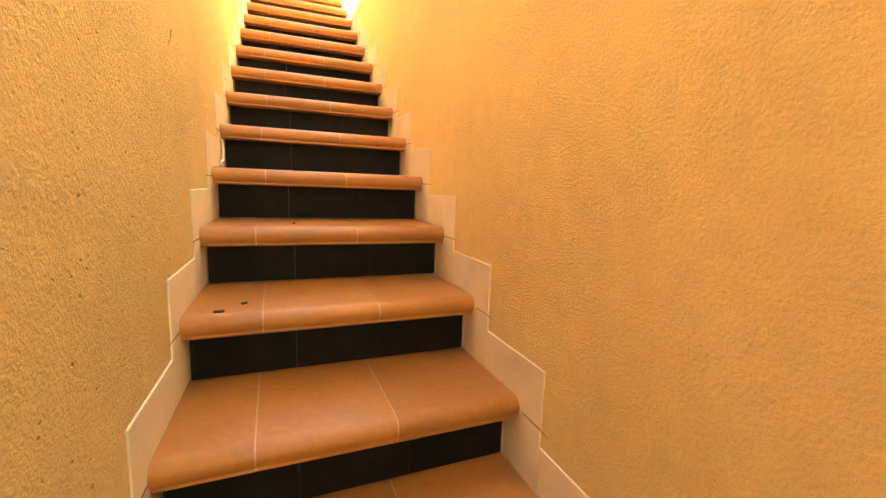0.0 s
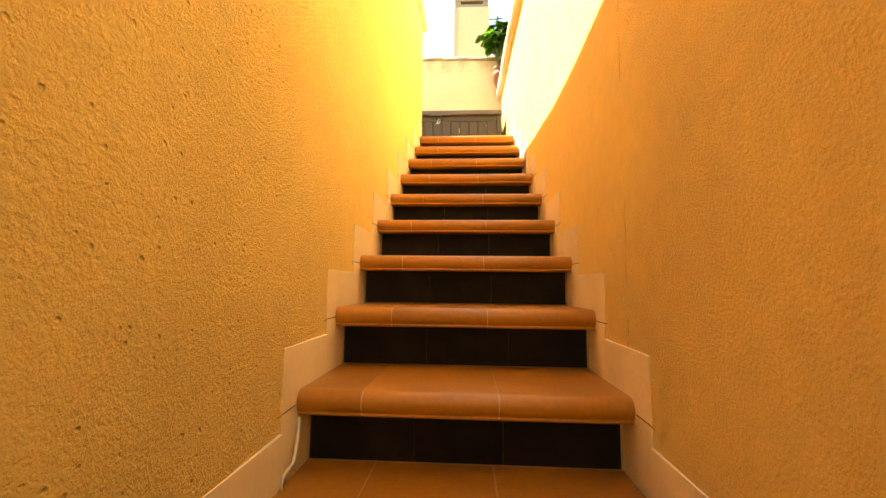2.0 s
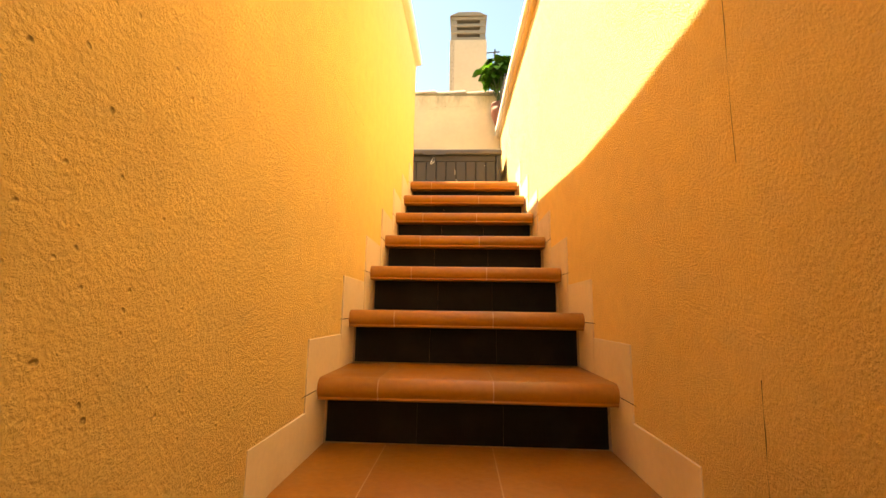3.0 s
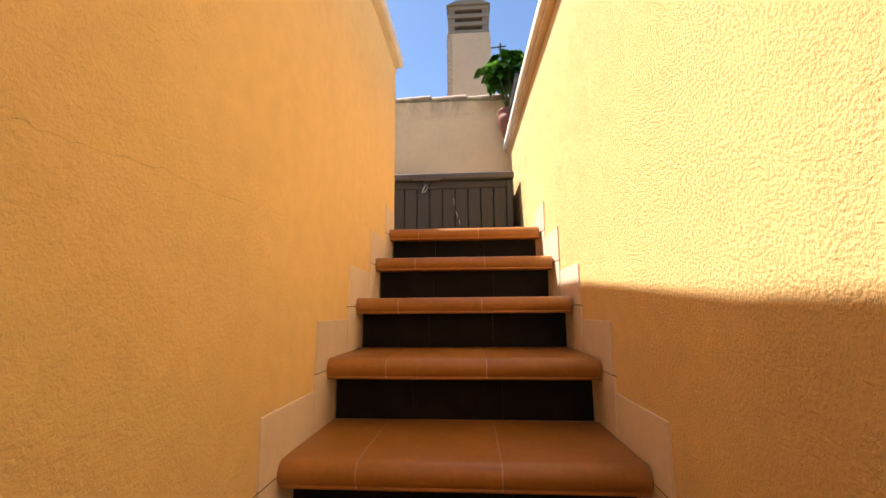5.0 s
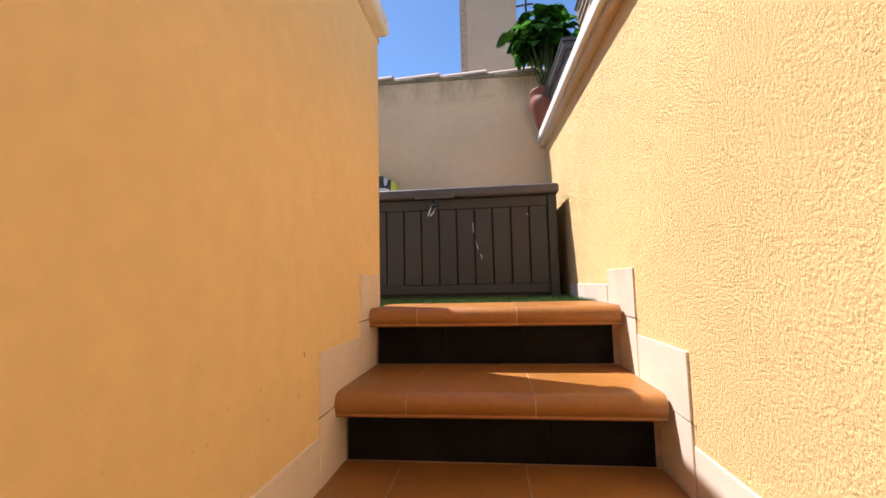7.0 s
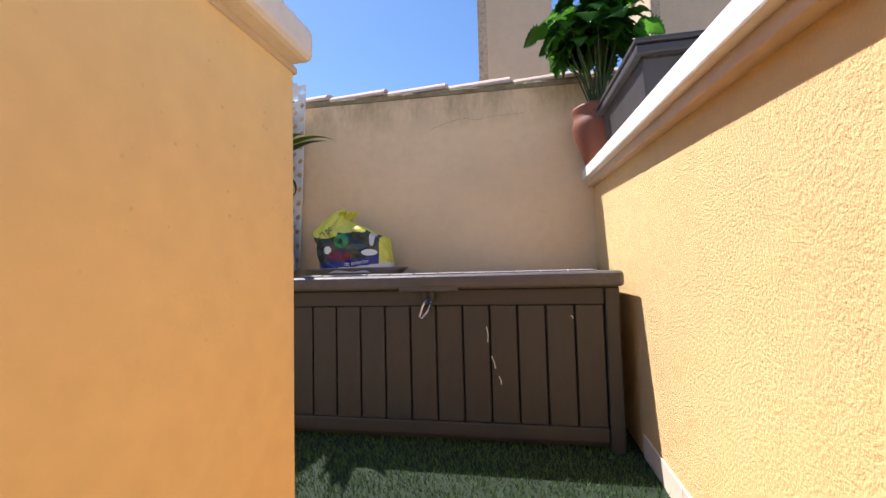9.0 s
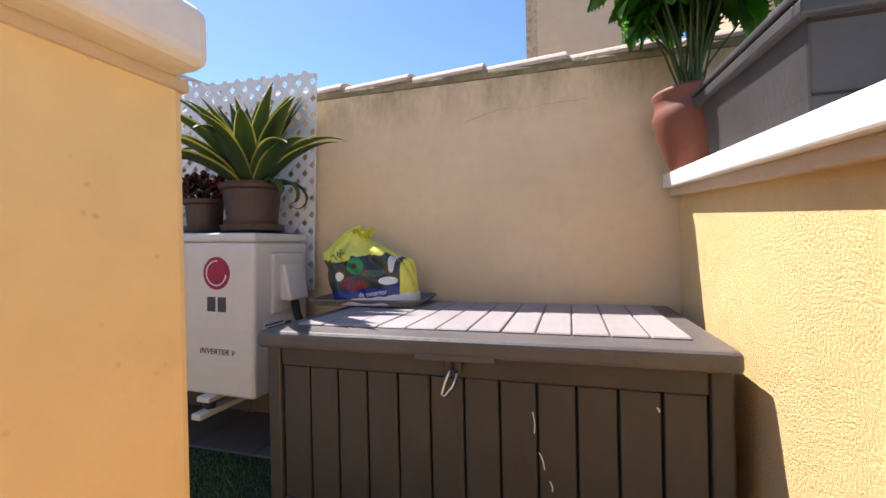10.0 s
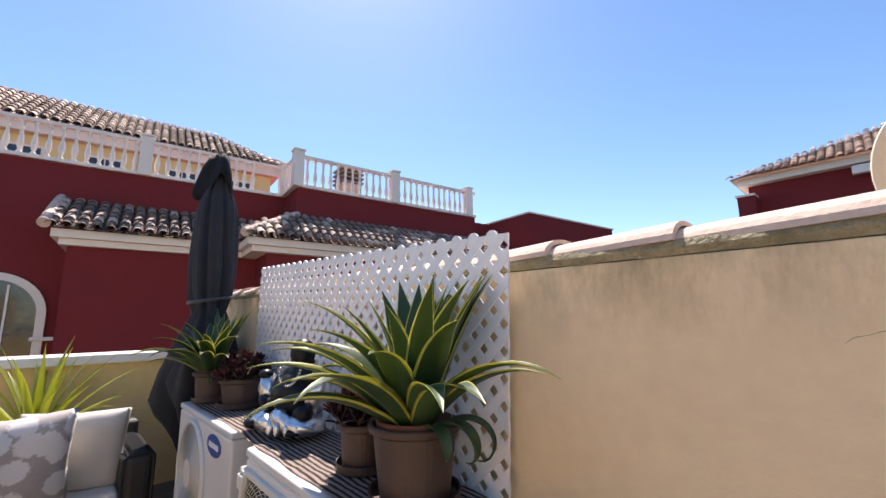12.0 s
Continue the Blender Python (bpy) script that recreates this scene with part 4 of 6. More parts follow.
# seated laughing figure, black and silver: one mesh
def seated_statue(at, rz, s):
    bm = bmesh.new()

    def blob(c, size, mat, rot=(0, 0, 0)):
        made = bmesh.ops.create_uvsphere(bm, u_segments=22, v_segments=14, radius=1)["verts"]
        m = Matrix.Translation(c) @ Euler([radians(a) for a in rot]).to_matrix().to_4x4() @ Matrix.Diagonal((*size, 1))
        for v in made:
            p = v.co.copy()
            v.co = m @ (p * (1 + 0.03 * noise.noise(p * 3 + Vector(c) * 5) + (0.07 * math.sin(p.x * 8 + p.z * 9 + 7 * c[0]) if mat else 0.0)))
        for f in {f for v in made for f in v.link_faces}:
            f.material_index = mat
            f.smooth = True

    K, S = 0, 1
    blob((0, 0.03, 0.05), (0.40, 0.24, 0.10), S)
    blob((0.30, -0.06, 0.10), (0.22, 0.20, 0.11), S, (0, 10, 20))
    blob((-0.26, -0.08, 0.10), (0.24, 0.19, 0.12), S, (0, -8, -15))
    blob((0.06, 0.00, 0.38), (0.29, 0.22, 0.24), K)
    blob((0.10, 0.06, 0.55), (0.24, 0.16, 0.16), K)
    blob((0.19, -0.01, 0.83), (0.14, 0.135, 0.155), K)
    blob((0.18, 0.00, 0.73), (0.15, 0.12, 0.08), K)
    blob((0.06, 0.01, 0.82), (0.025, 0.03, 0.07), K)
    blob((0.325, 0.01, 0.82), (0.025, 0.03, 0.07), K)
    blob((0.34, 0.08, 0.34), (0.11, 0.15, 0.24), S, (0, 24, 0))
    blob((0.22, 0.05, 0.60), (0.17, 0.13, 0.12), K, (0, 30, 0))
    blob((-0.02, 0.05, 0.58), (0.17, 0.13, 0.11), K, (0, -25, 0))
    blob((0.34, -0.10, 0.22), (0.12, 0.10, 0.10), K)
    blob((-0.16, 0.06, 0.46), (0.13, 0.14, 0.17), K, (0, -30, 0))
    blob((-0.34, -0.04, 0.40), (0.11, 0.12, 0.19), S, (0, -10, 0))
    blob((-0.36, -0.08, 0.58), (0.08, 0.08, 0.055), K)
    blob((-0.22, -0.16, 0.30), (0.11, 0.07, 0.06), K, (0, 25, 0))
    blob((0.12, -0.20, 0.14), (0.17, 0.08, 0.11), S, (0, 20, 0))
    blob((-0.10, -0.22, 0.10), (0.13, 0.09, 0.09), S)
    blob((-0.36, -0.22, 0.07), (0.10, 0.09, 0.06), K)
    blob((0.30, -0.20, 0.05), (0.12, 0.08, 0.05), K)
    blob((0.0, 0.0, 0.015), (0.46, 0.28, 0.03), K)
    for k in range(7):
        q = radians(200 + 20 * k)
        blob((0.10 + 0.36 * math.cos(q), -0.05 + 0.22 * math.sin(q), 0.07), (0.05, 0.035, 0.075), S, (0, 0, 20 * k))
    for k in range(17):
        q = radians(180 + 180 * k / 16)
        blob((0.13 + 0.17 * math.cos(q), -0.125 - 0.045 * abs(math.sin(q)), 0.66 + 0.17 * math.sin(q)), (0.014, 0.014, 0.014), S)
    bmesh.ops.scale(bm, vec=(s, s, s), verts=bm.verts[:])
    lo = min(v.co.z for v in bm.verts)
    bmesh.ops.translate(bm, vec=(0, 0, -lo), verts=bm.verts[:])
    ob = link("statue", bm, (M_BLACK, M_SILVER))
    ob.matrix_basis = pose(*at, 0, 0, rz)
    return tagged(ob, "black and silver laughing seated figure statue on the mat", "statue")


seated_statue((-2.06, 1.225, 0.882), 14, 0.365)

# tray and sack on the storage box
def tray(at, w, d, rz):
    bm = bmesh.new()
    loops = []
    for ex, z in ((0.0, 0.0), (0.018, 0.026), (0.028, 0.028), (0.028, 0.024), (0.020, 0.022), (0.004, 0.004)):
        r = 0.03 + ex
        pts = []
        for cx, cy, a0 in ((w / 2 - 0.03, d / 2 - 0.03, 0), (-w / 2 + 0.03, d / 2 - 0.03, 90), (-w / 2 + 0.03, -d / 2 + 0.03, 180), (w / 2 - 0.03, -d / 2 + 0.03, 270)):
            pts += arc(cx, cy, r, a0, a0 + 90, 5)
        loops.append([bm.verts.new((x, y, z)) for x, y in pts])
    order = [loops[0], loops[1], loops[2], loops[3], loops[4], loops[5]]
    for a, b in zip(order, order[1:]):
        n = len(a)
        for k in range(n):
            bm.faces.new((a[k], a[(k + 1) % n], b[(k + 1) % n], b[k]))
    bm.faces.new(loops[0][::-1])
    bm.faces.new(loops[5])
    bmesh.ops.recalc_face_normals(bm, faces=bm.faces[:])
    ob = link("tray", bm, M_TRAY)
    ob.matrix_basis = pose(*at, 0, 0, rz)
    return tagged(ob, "shallow grey plastic tray on the storage box lid", "tray")


tray((-0.745, 1.30, 0.568), 0.42, 0.20, 3)


def sack_print():
    """Printed film: white foot, blue band, dark panel with flower shapes, yellow shoulders."""
    m = material("printed_sack_film", (0.7, 0.68, 0.1), 0.25, vary=0.1, scale=14)
    nt = m.node_tree
    n, l = nt.nodes, nt.links
    tc, wob = n["Texture Coordinate"], n.new("ShaderNodeTexNoise")
    wob.inputs["Scale"].default_value, wob.inputs["Detail"].default_value = 16, 3
    l.new(tc.outputs["Object"], wob.inputs["Vector"])
    sep = n.new("ShaderNodeSeparateXYZ")
    l.new(tc.outputs["Object"], sep.inputs[0])

    def calc(op, a, b=0.0, c=0.0):
        k = n.new("ShaderNodeMath")
        k.operation = op
        for i, v in enumerate((a, b, c)):
            if isinstance(v, (int, float)):
                k.inputs[i].default_value = v
            else:
                l.new(v, k.inputs[i])
        return k.outputs[0]

    x, y, z = sep.outputs
    w = calc("SUBTRACT", wob.outputs[0], 0.5)
    slope = calc("MULTIPLY_ADD", w, 0.02, calc("MULTIPLY_ADD", x, -0.10, z))
    colour = n["Principled BSDF"].inputs["Base Color"].links[0].from_socket

    def over(mask, rgb):
        nonlocal colour
        mix = n.new("ShaderNodeMix")
        mix.data_type = "RGBA"
        l.new(mask, mix.inputs["Factor"])
        l.new(colour, mix.inputs["A"])
        mix.inputs["B"].default_value = (*rgb, 1)
        colour = mix.outputs["Result"]

    def spot(cx, cz, rx, rz, jag):
        d = calc("ADD", calc("POWER", calc("DIVIDE", calc("SUBTRACT", x, cx), rx), 2), calc("POWER", calc("DIVIDE", calc("SUBTRACT", z, cz), rz), 2))
        return calc("MULTIPLY_ADD", w, jag, d)

    front = calc("LESS_THAN", y, 0.02)
    inside = calc("MULTIPLY", front, calc("LESS_THAN", x, 0.128))
    panel = calc("MULTIPLY", inside, calc("LESS_THAN", calc("MULTIPLY_ADD", w, 0.07, slope), 0.158))
    over(panel, (0.035, 0.042, 0.03))
    for cx, cz, rx, rz, jag, rgb in ((-0.055, 0.066, 0.062, 0.024, 3.0, (0.20, 0.008, 0.018)), (0.088, 0.080, 0.034, 0.013, 0.4, (0.78, 0.79, 0.76)), (-0.108, 0.093, 0.019, 0.017, 4.0, (0.8, 0.8, 0.78)), (0.098, 0.140, 0.012, 0.035, 1.5, (0.6, 0.6, 0.6)), (0.02, 0.105, 0.05, 0.012, 3.0, (0.09, 0.11, 0.07))):
        over(calc("MULTIPLY", panel, calc("LESS_THAN", spot(cx, cz, rx, rz, jag), 1.0)), rgb)
    ringd = spot(-0.04, 0.128, 0.036, 0.027, 1.5)
    over(calc("MULTIPLY", panel, calc("MULTIPLY", calc("LESS_THAN", ringd, 1.0), calc("GREATER_THAN", ringd, 0.15))), (0.02, 0.26, 0.10))
    over(calc("MULTIPLY", inside, calc("LESS_THAN", slope, 0.055)), (0.018, 0.03, 0.22))
    over(calc("LESS_THAN", slope, 0.024), (0.70, 0.71, 0.72))
    l.new(colour, n["Principled BSDF"].inputs["Base Color"])
    return m


M_SACK = sack_print()


def sack(at, rz):
    """A half-used, slumped plastic sack of potting soil: folds at the neck, printed bands."""
    bm = bmesh.new()
    nu, nv = 150, 84
    rows = []
    for j in range(nv + 1):
        v = j / nv
        row = []
        for i in range(nu):
            a = 2 * math.pi * i / nu
            c, s = math.cos(a), math.sin(a)
            px = math.copysign(abs(c) ** 0.7, c)
            py = math.copysign(abs(s) ** 0.8, s)
            spread = (1 - 0.12 * v) * (1.0 if v < 0.62 else 1 - 0.92 * ((v - 0.62) / 0.38) ** 1.4)
            lean = -0.045 * v ** 1.5
            bulge = 1 + 0.07 * math.sin(math.pi * v)
            x = 0.178 * px * spread * bulge + lean
            y = 0.088 * py * spread * (1.1 - 0.25 * v)
            z = 0.235 * v ** 0.85 + 0.035 * v * (-c)
            crease = 0.010 * math.sin(9 * a + 5 * v + 2 * math.sin(3 * a)) * v + 0.014 * noise.noise(Vector((x * 14, y * 14, z * 16)))
            crease += 0.010 * (abs(math.sin(4.5 * (x * 6 + z * 9))) - 0.5) * math.sin(math.pi * v)
            x, y = x + c * crease, y + s * crease
            z += 0.012 * noise.noise(Vector((x * 9 + 3, y * 9, v * 3))) * v
            row.append(bm.verts.new((x, y, max(0.0, z))))
        rows.append(row)
    for a, b in zip(rows, rows[1:]):
        for i in range(nu):
            f = bm.faces.new((a[i], a[(i + 1) % nu], b[(i + 1) % nu], b[i]))
            f.smooth = True
    bm.faces.new(rows[0][::-1])
    f = bm.faces.new(rows[-1])
    t = thing("soil_sack", "half-used yellow plastic sack of potting soil, folded at the neck", "sack", at, rz)
    part("sack_body", bm, M_SACK, t)
    tuft = bmesh.new()
    rings = []
    for r, z in ((0.022, 0.222), (0.030, 0.240), (0.042, 0.250)):
        rings.append([tuft.verts.new((-0.05 + 1.3 * r * (1 + 0.2 * math.sin(5 * a)) * math.cos(a), 0.7 * r * math.sin(a), z + 0.006 * math.sin(7 * a + 40 * r))) for a in [q * 2 * math.pi / 48 for q in range(48)]])
    for a, b in zip(rings, rings[1:]):
        for k in range(48):
            tuft.faces.new((a[k], a[(k + 1) % 48], b[(k + 1) % 48], b[k]))
    bmesh.ops.solidify(tuft, geom=tuft.faces[:], thickness=0.0015)
    part("neck_frill", tuft, M_YELLOW, t, "crumpled neck of the sack")
    lettering("de exterior", 0.024, M_PALE, t, pose(0.035, -0.1035, 0.040, 80, -6, 4))
    lettering("50 L.", 0.034, M_INK, t, pose(-0.115, -0.082, 0.165, 62, 158, -18))
    return t


sack((-0.735, 1.285, 0.573), 4).scale = (1.0, 1.0, 1.14)

# trough and terracotta pot on the coping
def trough(x0, x1, y0, y1, z, h):
    t = thing("planter_trough", "dark grey plastic planter trough on the white coping", "planter", ((x0 + x1) / 2, (y0 + y1) / 2, z))
    w, d = (x1 - x0) / 2, (y1 - y0) / 2
    bm = box(-w, w, -d, d, 0, h - 0.03, 0.006)
    for v in bm.verts:
        k = 0.80 + 0.18 * v.co.z / h
        v.co.x *= k
        v.co.y *= 0.90 + 0.09 * v.co.z / h
    part("body", bm, M_TROUGH, t)
    part("groove", box(-w * 0.84, w * 0.84, -d * 0.935, d * 0.935, 0.045, 0.049), M_GAP, t)
    for a, b, c, e in ((-w - 0.012, w + 0.012, -d - 0.012, -d + 0.01), (-w - 0.012, w + 0.012, d - 0.01, d + 0.012), (-w - 0.012, -w + 0.01, -d + 0.01, d - 0.01), (w - 0.01, w + 0.012, -d + 0.01, d - 0.01)):
        part("rim", box(a, b, c, e, h - 0.042, h - 0.018, 0.004), M_TROUGH, t)
        part("rim", box(a - 0.004, b + 0.004, c - 0.004, e + 0.004, h - 0.014, h, 0.004), M_TROUGH, t)
    part("soil", box(-w + 0.008, w - 0.008, -d + 0.008, d - 0.008, h - 0.05, h - 0.026), M_SOIL, t)
    rng = random.Random(2)
    for k in range(9):
        x, y = rng.uniform(-w, w) * 0.8, rng.uniform(-d, d) * 0.9
        part("dry_sprig", tube([(x, y, h - 0.03), (x + rng.uniform(-.01, .01), y, h), (x + rng.uniform(-.03, .03), y + rng.uniform(-.02, .02), h + rng.uniform(0.005, 0.025))], 0.0012, 4), M_CABLE, t)
    return t


planter = trough(0.360, 0.590, 0.600, 1.150, 0.983, 0.205)
planter.rotation_euler = (radians(3.9), 0, 0)

pot_thing, pot_top = thing("potted_plant", "leafy green artificial plant in a terracotta pot on the coping", "plant", (0.385, 1.305, 1.012)), 0.235
part("pot", lathe([(0, 0), (0.060, 0), (0.064, 0.006), (0.083, 0.06), (0.103, 0.12), (0.112, 0.155), (0.113, 0.172), (0.108, 0.190), (0.105, 0.200), (0.106, 0.222), (0.113, 0.236), (0.112, 0.246), (0.100, 0.246), (0.094, 0.22), (0, 0.21)], 44), M_TERRA, pot_thing, "rounded terracotta pot", True)
part("soil", lathe([(0.095, 0.215), (0.05, 0.222), (0, 0.224)], 20), M_SOIL, pot_thing)


def lobed_leaf():
    """A broad leaf with deep lobes, curved along and across."""
    bm = bmesh.new()
    half = []
    n = 22
    for k in range(n + 1):
        u = k / n
        w = 0.58 * math.sin(math.pi * u ** 0.72) ** 0.8
        if 3 < k < n - 1:
            w *= 0.80 + 0.20 * math.cos(k * 2.1)
        half.append((u - (0.10 * (1 - u) ** 3 if k < 4 else 0), max(w, 0.004)))
    mid = [bm.verts.new((u, 0, 0.10 * math.sin(math.pi * u) - 0.30 * u * u)) for u, w in half]
    for s in (-1, 1):
        rows = []
        for f in (0.5, 1.0):
            rows.append([bm.verts.new((u + (0.09 * f if k > 3 else -0.05 * f), s * w * f, 0.10 * math.sin(math.pi * u) - 0.30 * u * u + 0.09 * f * w - 0.28 * (f * w) ** 2 + 0.015 * math.cos(k * 2.1) * f)) for k, (u, w) in enumerate(half)])
        for a, b in ((mid, rows[0]), (rows[0], rows[1])):
            for k in range(n):
                bm.faces.new((a[k], a[k + 1], b[k + 1], b[k]) if s > 0 else (a[k], b[k], b[k + 1], a[k + 1]))
    bmesh.ops.solidify(bm, geom=bm.faces[:], thickness=0.006)
    return bm


leaf_rng = random.Random(21)
first = part("leaf", lobed_leaf(), M_LEAF, pot_thing, smooth=True)
for k in range(170):
    u = (k + 0.5) / 170
    az = 137.5 * k
    el = 80 - 82 * u + leaf_rng.uniform(-8, 8)
    dist = leaf_rng.uniform(0.05, 0.225) + 0.02 * u
    c = Vector((0.0, 0.0, pot_top + 0.225)) + Vector((math.cos(radians(az)) * math.cos(radians(el)), 0.85 * math.sin(radians(az)) * math.cos(radians(el)), 1.15 * math.sin(radians(el)))) * dist
    c += Vector((-0.02, -0.06, 0.02))
    if c.y > 0.05 and c.z < pot_top + 0.33:
        c.y = 0.03
    size = leaf_rng.uniform(0.065, 0.115)
    m = pose(*c, 0, 0, az + leaf_rng.uniform(-25, 25)) @ pose(0, 0, 0, leaf_rng.uniform(-25, 25), 30 - 0.5 * el + leaf_rng.uniform(-15, 25), 0) @ Matrix.Translation((-size * 0.25, 0, 0)) @ Matrix.Scale(size, 4)
    if k == 0:
        first.matrix_basis = m
    else:
        share("leaf", first.data, pot_thing, m)
    if k % 5 == 0:
        base = Vector((leaf_rng.uniform(-0.03, 0.03), leaf_rng.uniform(-0.03, 0.03), pot_top - 0.02))
        part("stem", tube([base, base.lerp(c, 0.45) + Vector((0, 0, 0.02)), c], 0.0032, 6), M_STEM, pot_thing)

# beyond the back wall: chimney, dish, second stack
def chimney(at, w, d, shaft, name="chimney", label="rendered chimney with louvred concrete cowl"):
    t = thing(name, label, "chimney", at)
    part("shaft", box(-w / 2, w / 2, 0, d, 0, shaft, 0.006), M_BEIGE, t)
    part("worn_corner", box(-w / 2 - 0.003, -w / 2 + 0.055, -0.003, 0.03, 0.6, shaft - 0.004, 0.002), M_PEBBLE, t, "flaking pebbly corner")
    z = shaft
    for k in range(4):
        part("cowl_slab", box(-w / 2 + 0.012, w / 2 - 0.012, 0.01, d - 0.01, z, z + 0.045, 0.006), M_CONCRETE, t)
        z += 0.045
        if k < 3:
            for sx in (-1, 1):
                for y in (0.02, d - 0.07):
                    part("cowl_post", box(sx * (w / 2 - 0.05) - 0.035, sx * (w / 2 - 0.05) + 0.035, y, y + 0.05, z, z + 0.05), M_CONCRETE, t)
            part("cowl_core", box(-w / 2 + 0.09, w / 2 - 0.09, 0.10, d - 0.10, z, z + 0.05), M_GAP, t)
            z += 0.05
    bm = box(-w / 2 - 0.005, w / 2 + 0.005, -0.01, d + 0.01, z, z + 0.05)
    for v in bm.verts:
        if v.co.z > z + 0.02:
            v.co.x *= 0.55
    part("cowl_cap", bm, M_CONCRETE, t)
    return t


chimney((0.043, 2.0, -3.2), 0.46, 0.45, 5.72)
t = thing("television_aerial", "small dark roof aerial on a mast", "aerial", (0.42, 2.9, -3.2))
part("mast", tube([(0.03, 0, 0), (0.03, 0, 6.2)], 0.012, 8), M_INK, t)
part("boom", tube([(-0.14, 0, 6.14), (0.10, 0, 6.16)], 0.009, 6), M_INK, t)
for k in range(4):
    part("element", tube([(-0.12 + 0.06 * k, -0.07, 6.08), (-0.12 + 0.06 * k, 0.02, 6.15)], 0.005, 6), M_INK, t)

t = thing("satellite_dish", "cream painted satellite dish behind the wall", "satellite dish", (0.05, 2.72, -3.2))
bm = lathe([(0, 0), (0.15, 0.015), (0.30, 0.06), (0.39, 0.105), (0.394, 0.098), (0.30, 0.05), (0.15, 0.005), (0, -0.01)], 48)
dish = part("reflector", bm, M_DISH, t, smooth=True)
dish.matrix_basis = pose(0, 0, 4.98, 78, 0, 10)
part("mast", tube([(0, 0.05, 0), (0, 0.05, 5.0)], 0.025, 10), M_INK, t)
chimney((1.26, 2.35, -3.2), 0.62, 0.6, 5.75, label="broad rendered chimney stack behind the wall")


# low wall that closes the far side of the terrace
wall_west = setting("wall_west", "ochre parapet with white coping at the terrace end", "wall")
part("masonry", box(-4.95, -4.70, -4.0, 1.449, -3.2, 1.035, 0.008), M_WALL, wall_west)
part("coping", box(-5.0, -4.63, -4.0, 1.43, 1.02, 1.092, 0.008), M_CAP, wall_west, "white painted coping")
wall_south = setting("wall_south", "ochre wall closing the terrace behind", "wall")
part("masonry", box(-5.0, XL - 0.2, -4.25, -4.0, -3.2, 2.6, 0.008), M_WALL, wall_south)


# furniture at the far end
def parasol(at):
    t = thing("parasol", "closed charcoal canvas parasol on a pole", "parasol", at)
    part("pole", tube([(0, 0, 0.05), (0.0, 0, 2.40)], 0.02, 12), M_INK, t)
    part("base", lathe([(0, 0), (0.22, 0), (0.23, 0.03), (0.06, 0.06), (0.03, 0.10), (0, 0.10)], 28), M_INK, t)
    bm = bmesh.new()
    rows = []
    n, rng = 56, random.Random(3)
    prof = [(2.56, 0.015), (2.55, 0.045), (2.48, 0.065), (2.36, 0.075), (2.26, 0.10), (2.12, 0.115), (1.95, 0.12), (1.80, 0.122), (1.60, 0.11), (1.48, 0.085), (1.30, 0.15), (1.10, 0.20), (0.95, 0.23), (0.85, 0.20), (0.72, 0.12), (0.60, 0.07)]
    for z, r in prof:
        row = []
        for k in range(n):
            a = 2 * math.pi * k / n
            fold = 1 + 0.34 * abs(math.sin(3.5 * a + 1.3 * z)) * min(1, (2.56 - z) * 3) + 0.12 * math.sin(13 * a + 4 * z)
            dz = 0.10 * math.sin(4 * a) if z < 1.0 else 0.02 * math.sin(8 * a)
            row.append(bm.verts.new((r * fold * math.cos(a) - 0.22 * max(0, 1.3 - z), r * 0.85 * fold * math.sin(a), (z + dz * (0 if z > 2.5 else 1)) * 0.955)))
        rows.append(row)
    for a, b in zip(rows, rows[1:]):
        for k in range(n):
            bm.faces.new((a[k], b[k], b[(k + 1) % n], a[(k + 1) % n]))
    bm.faces.new(rows[0])
    part("canopy", bm, M_CANVAS, t, "gathered charcoal canopy", True)
    flap = bmesh.new()
    rows = []
    for j, (z, r) in enumerate(((2.50, 0.03), (2.485, 0.075), (2.42, 0.105), (2.33, 0.13), (2.25, 0.15))):
        rows.append([flap.verts.new((r * (1 + 0.30 * math.sin(3 * a + 1.0 + 0.4 * j)) * math.cos(a) - 0.012 * j, 0.8 * r * (1 + 0.3 * math.sin(3 * a + 0.6)) * math.sin(a), z + (0.022 * j * math.sin(3 * a + 2.4) if j else 0))) for a in [2 * math.pi * q / 40 for q in range(40)]])
    for a, b in zip(rows, rows[1:]):
        for k in range(40):
            flap.faces.new((a[k], b[k], b[(k + 1) % 40], a[(k + 1) % 40]))
    flap.faces.new(rows[0])
    bmesh.ops.solidify(flap, geom=flap.faces[:], thickness=0.003)
    part("vent_flap", flap, M_CANVAS, t, "drooping vent flap of the canopy", True)
    part("finial", lathe([(0, 2.49), (0.045, 2.49), (0.045, 2.505), (0.012, 2.512), (0, 2.512)], 16), M_INK, t)
    part("tie_strap", tube([(0.14 * math.cos(a), 0.125 * math.sin(a), 1.49 + 0.02 * math.sin(a)) for a in [q * 2 * math.pi / 24 for q in range(25)]], 0.012, 6), M_INK, t)
    return t


parasol((-3.44, 1.235, -0.01))


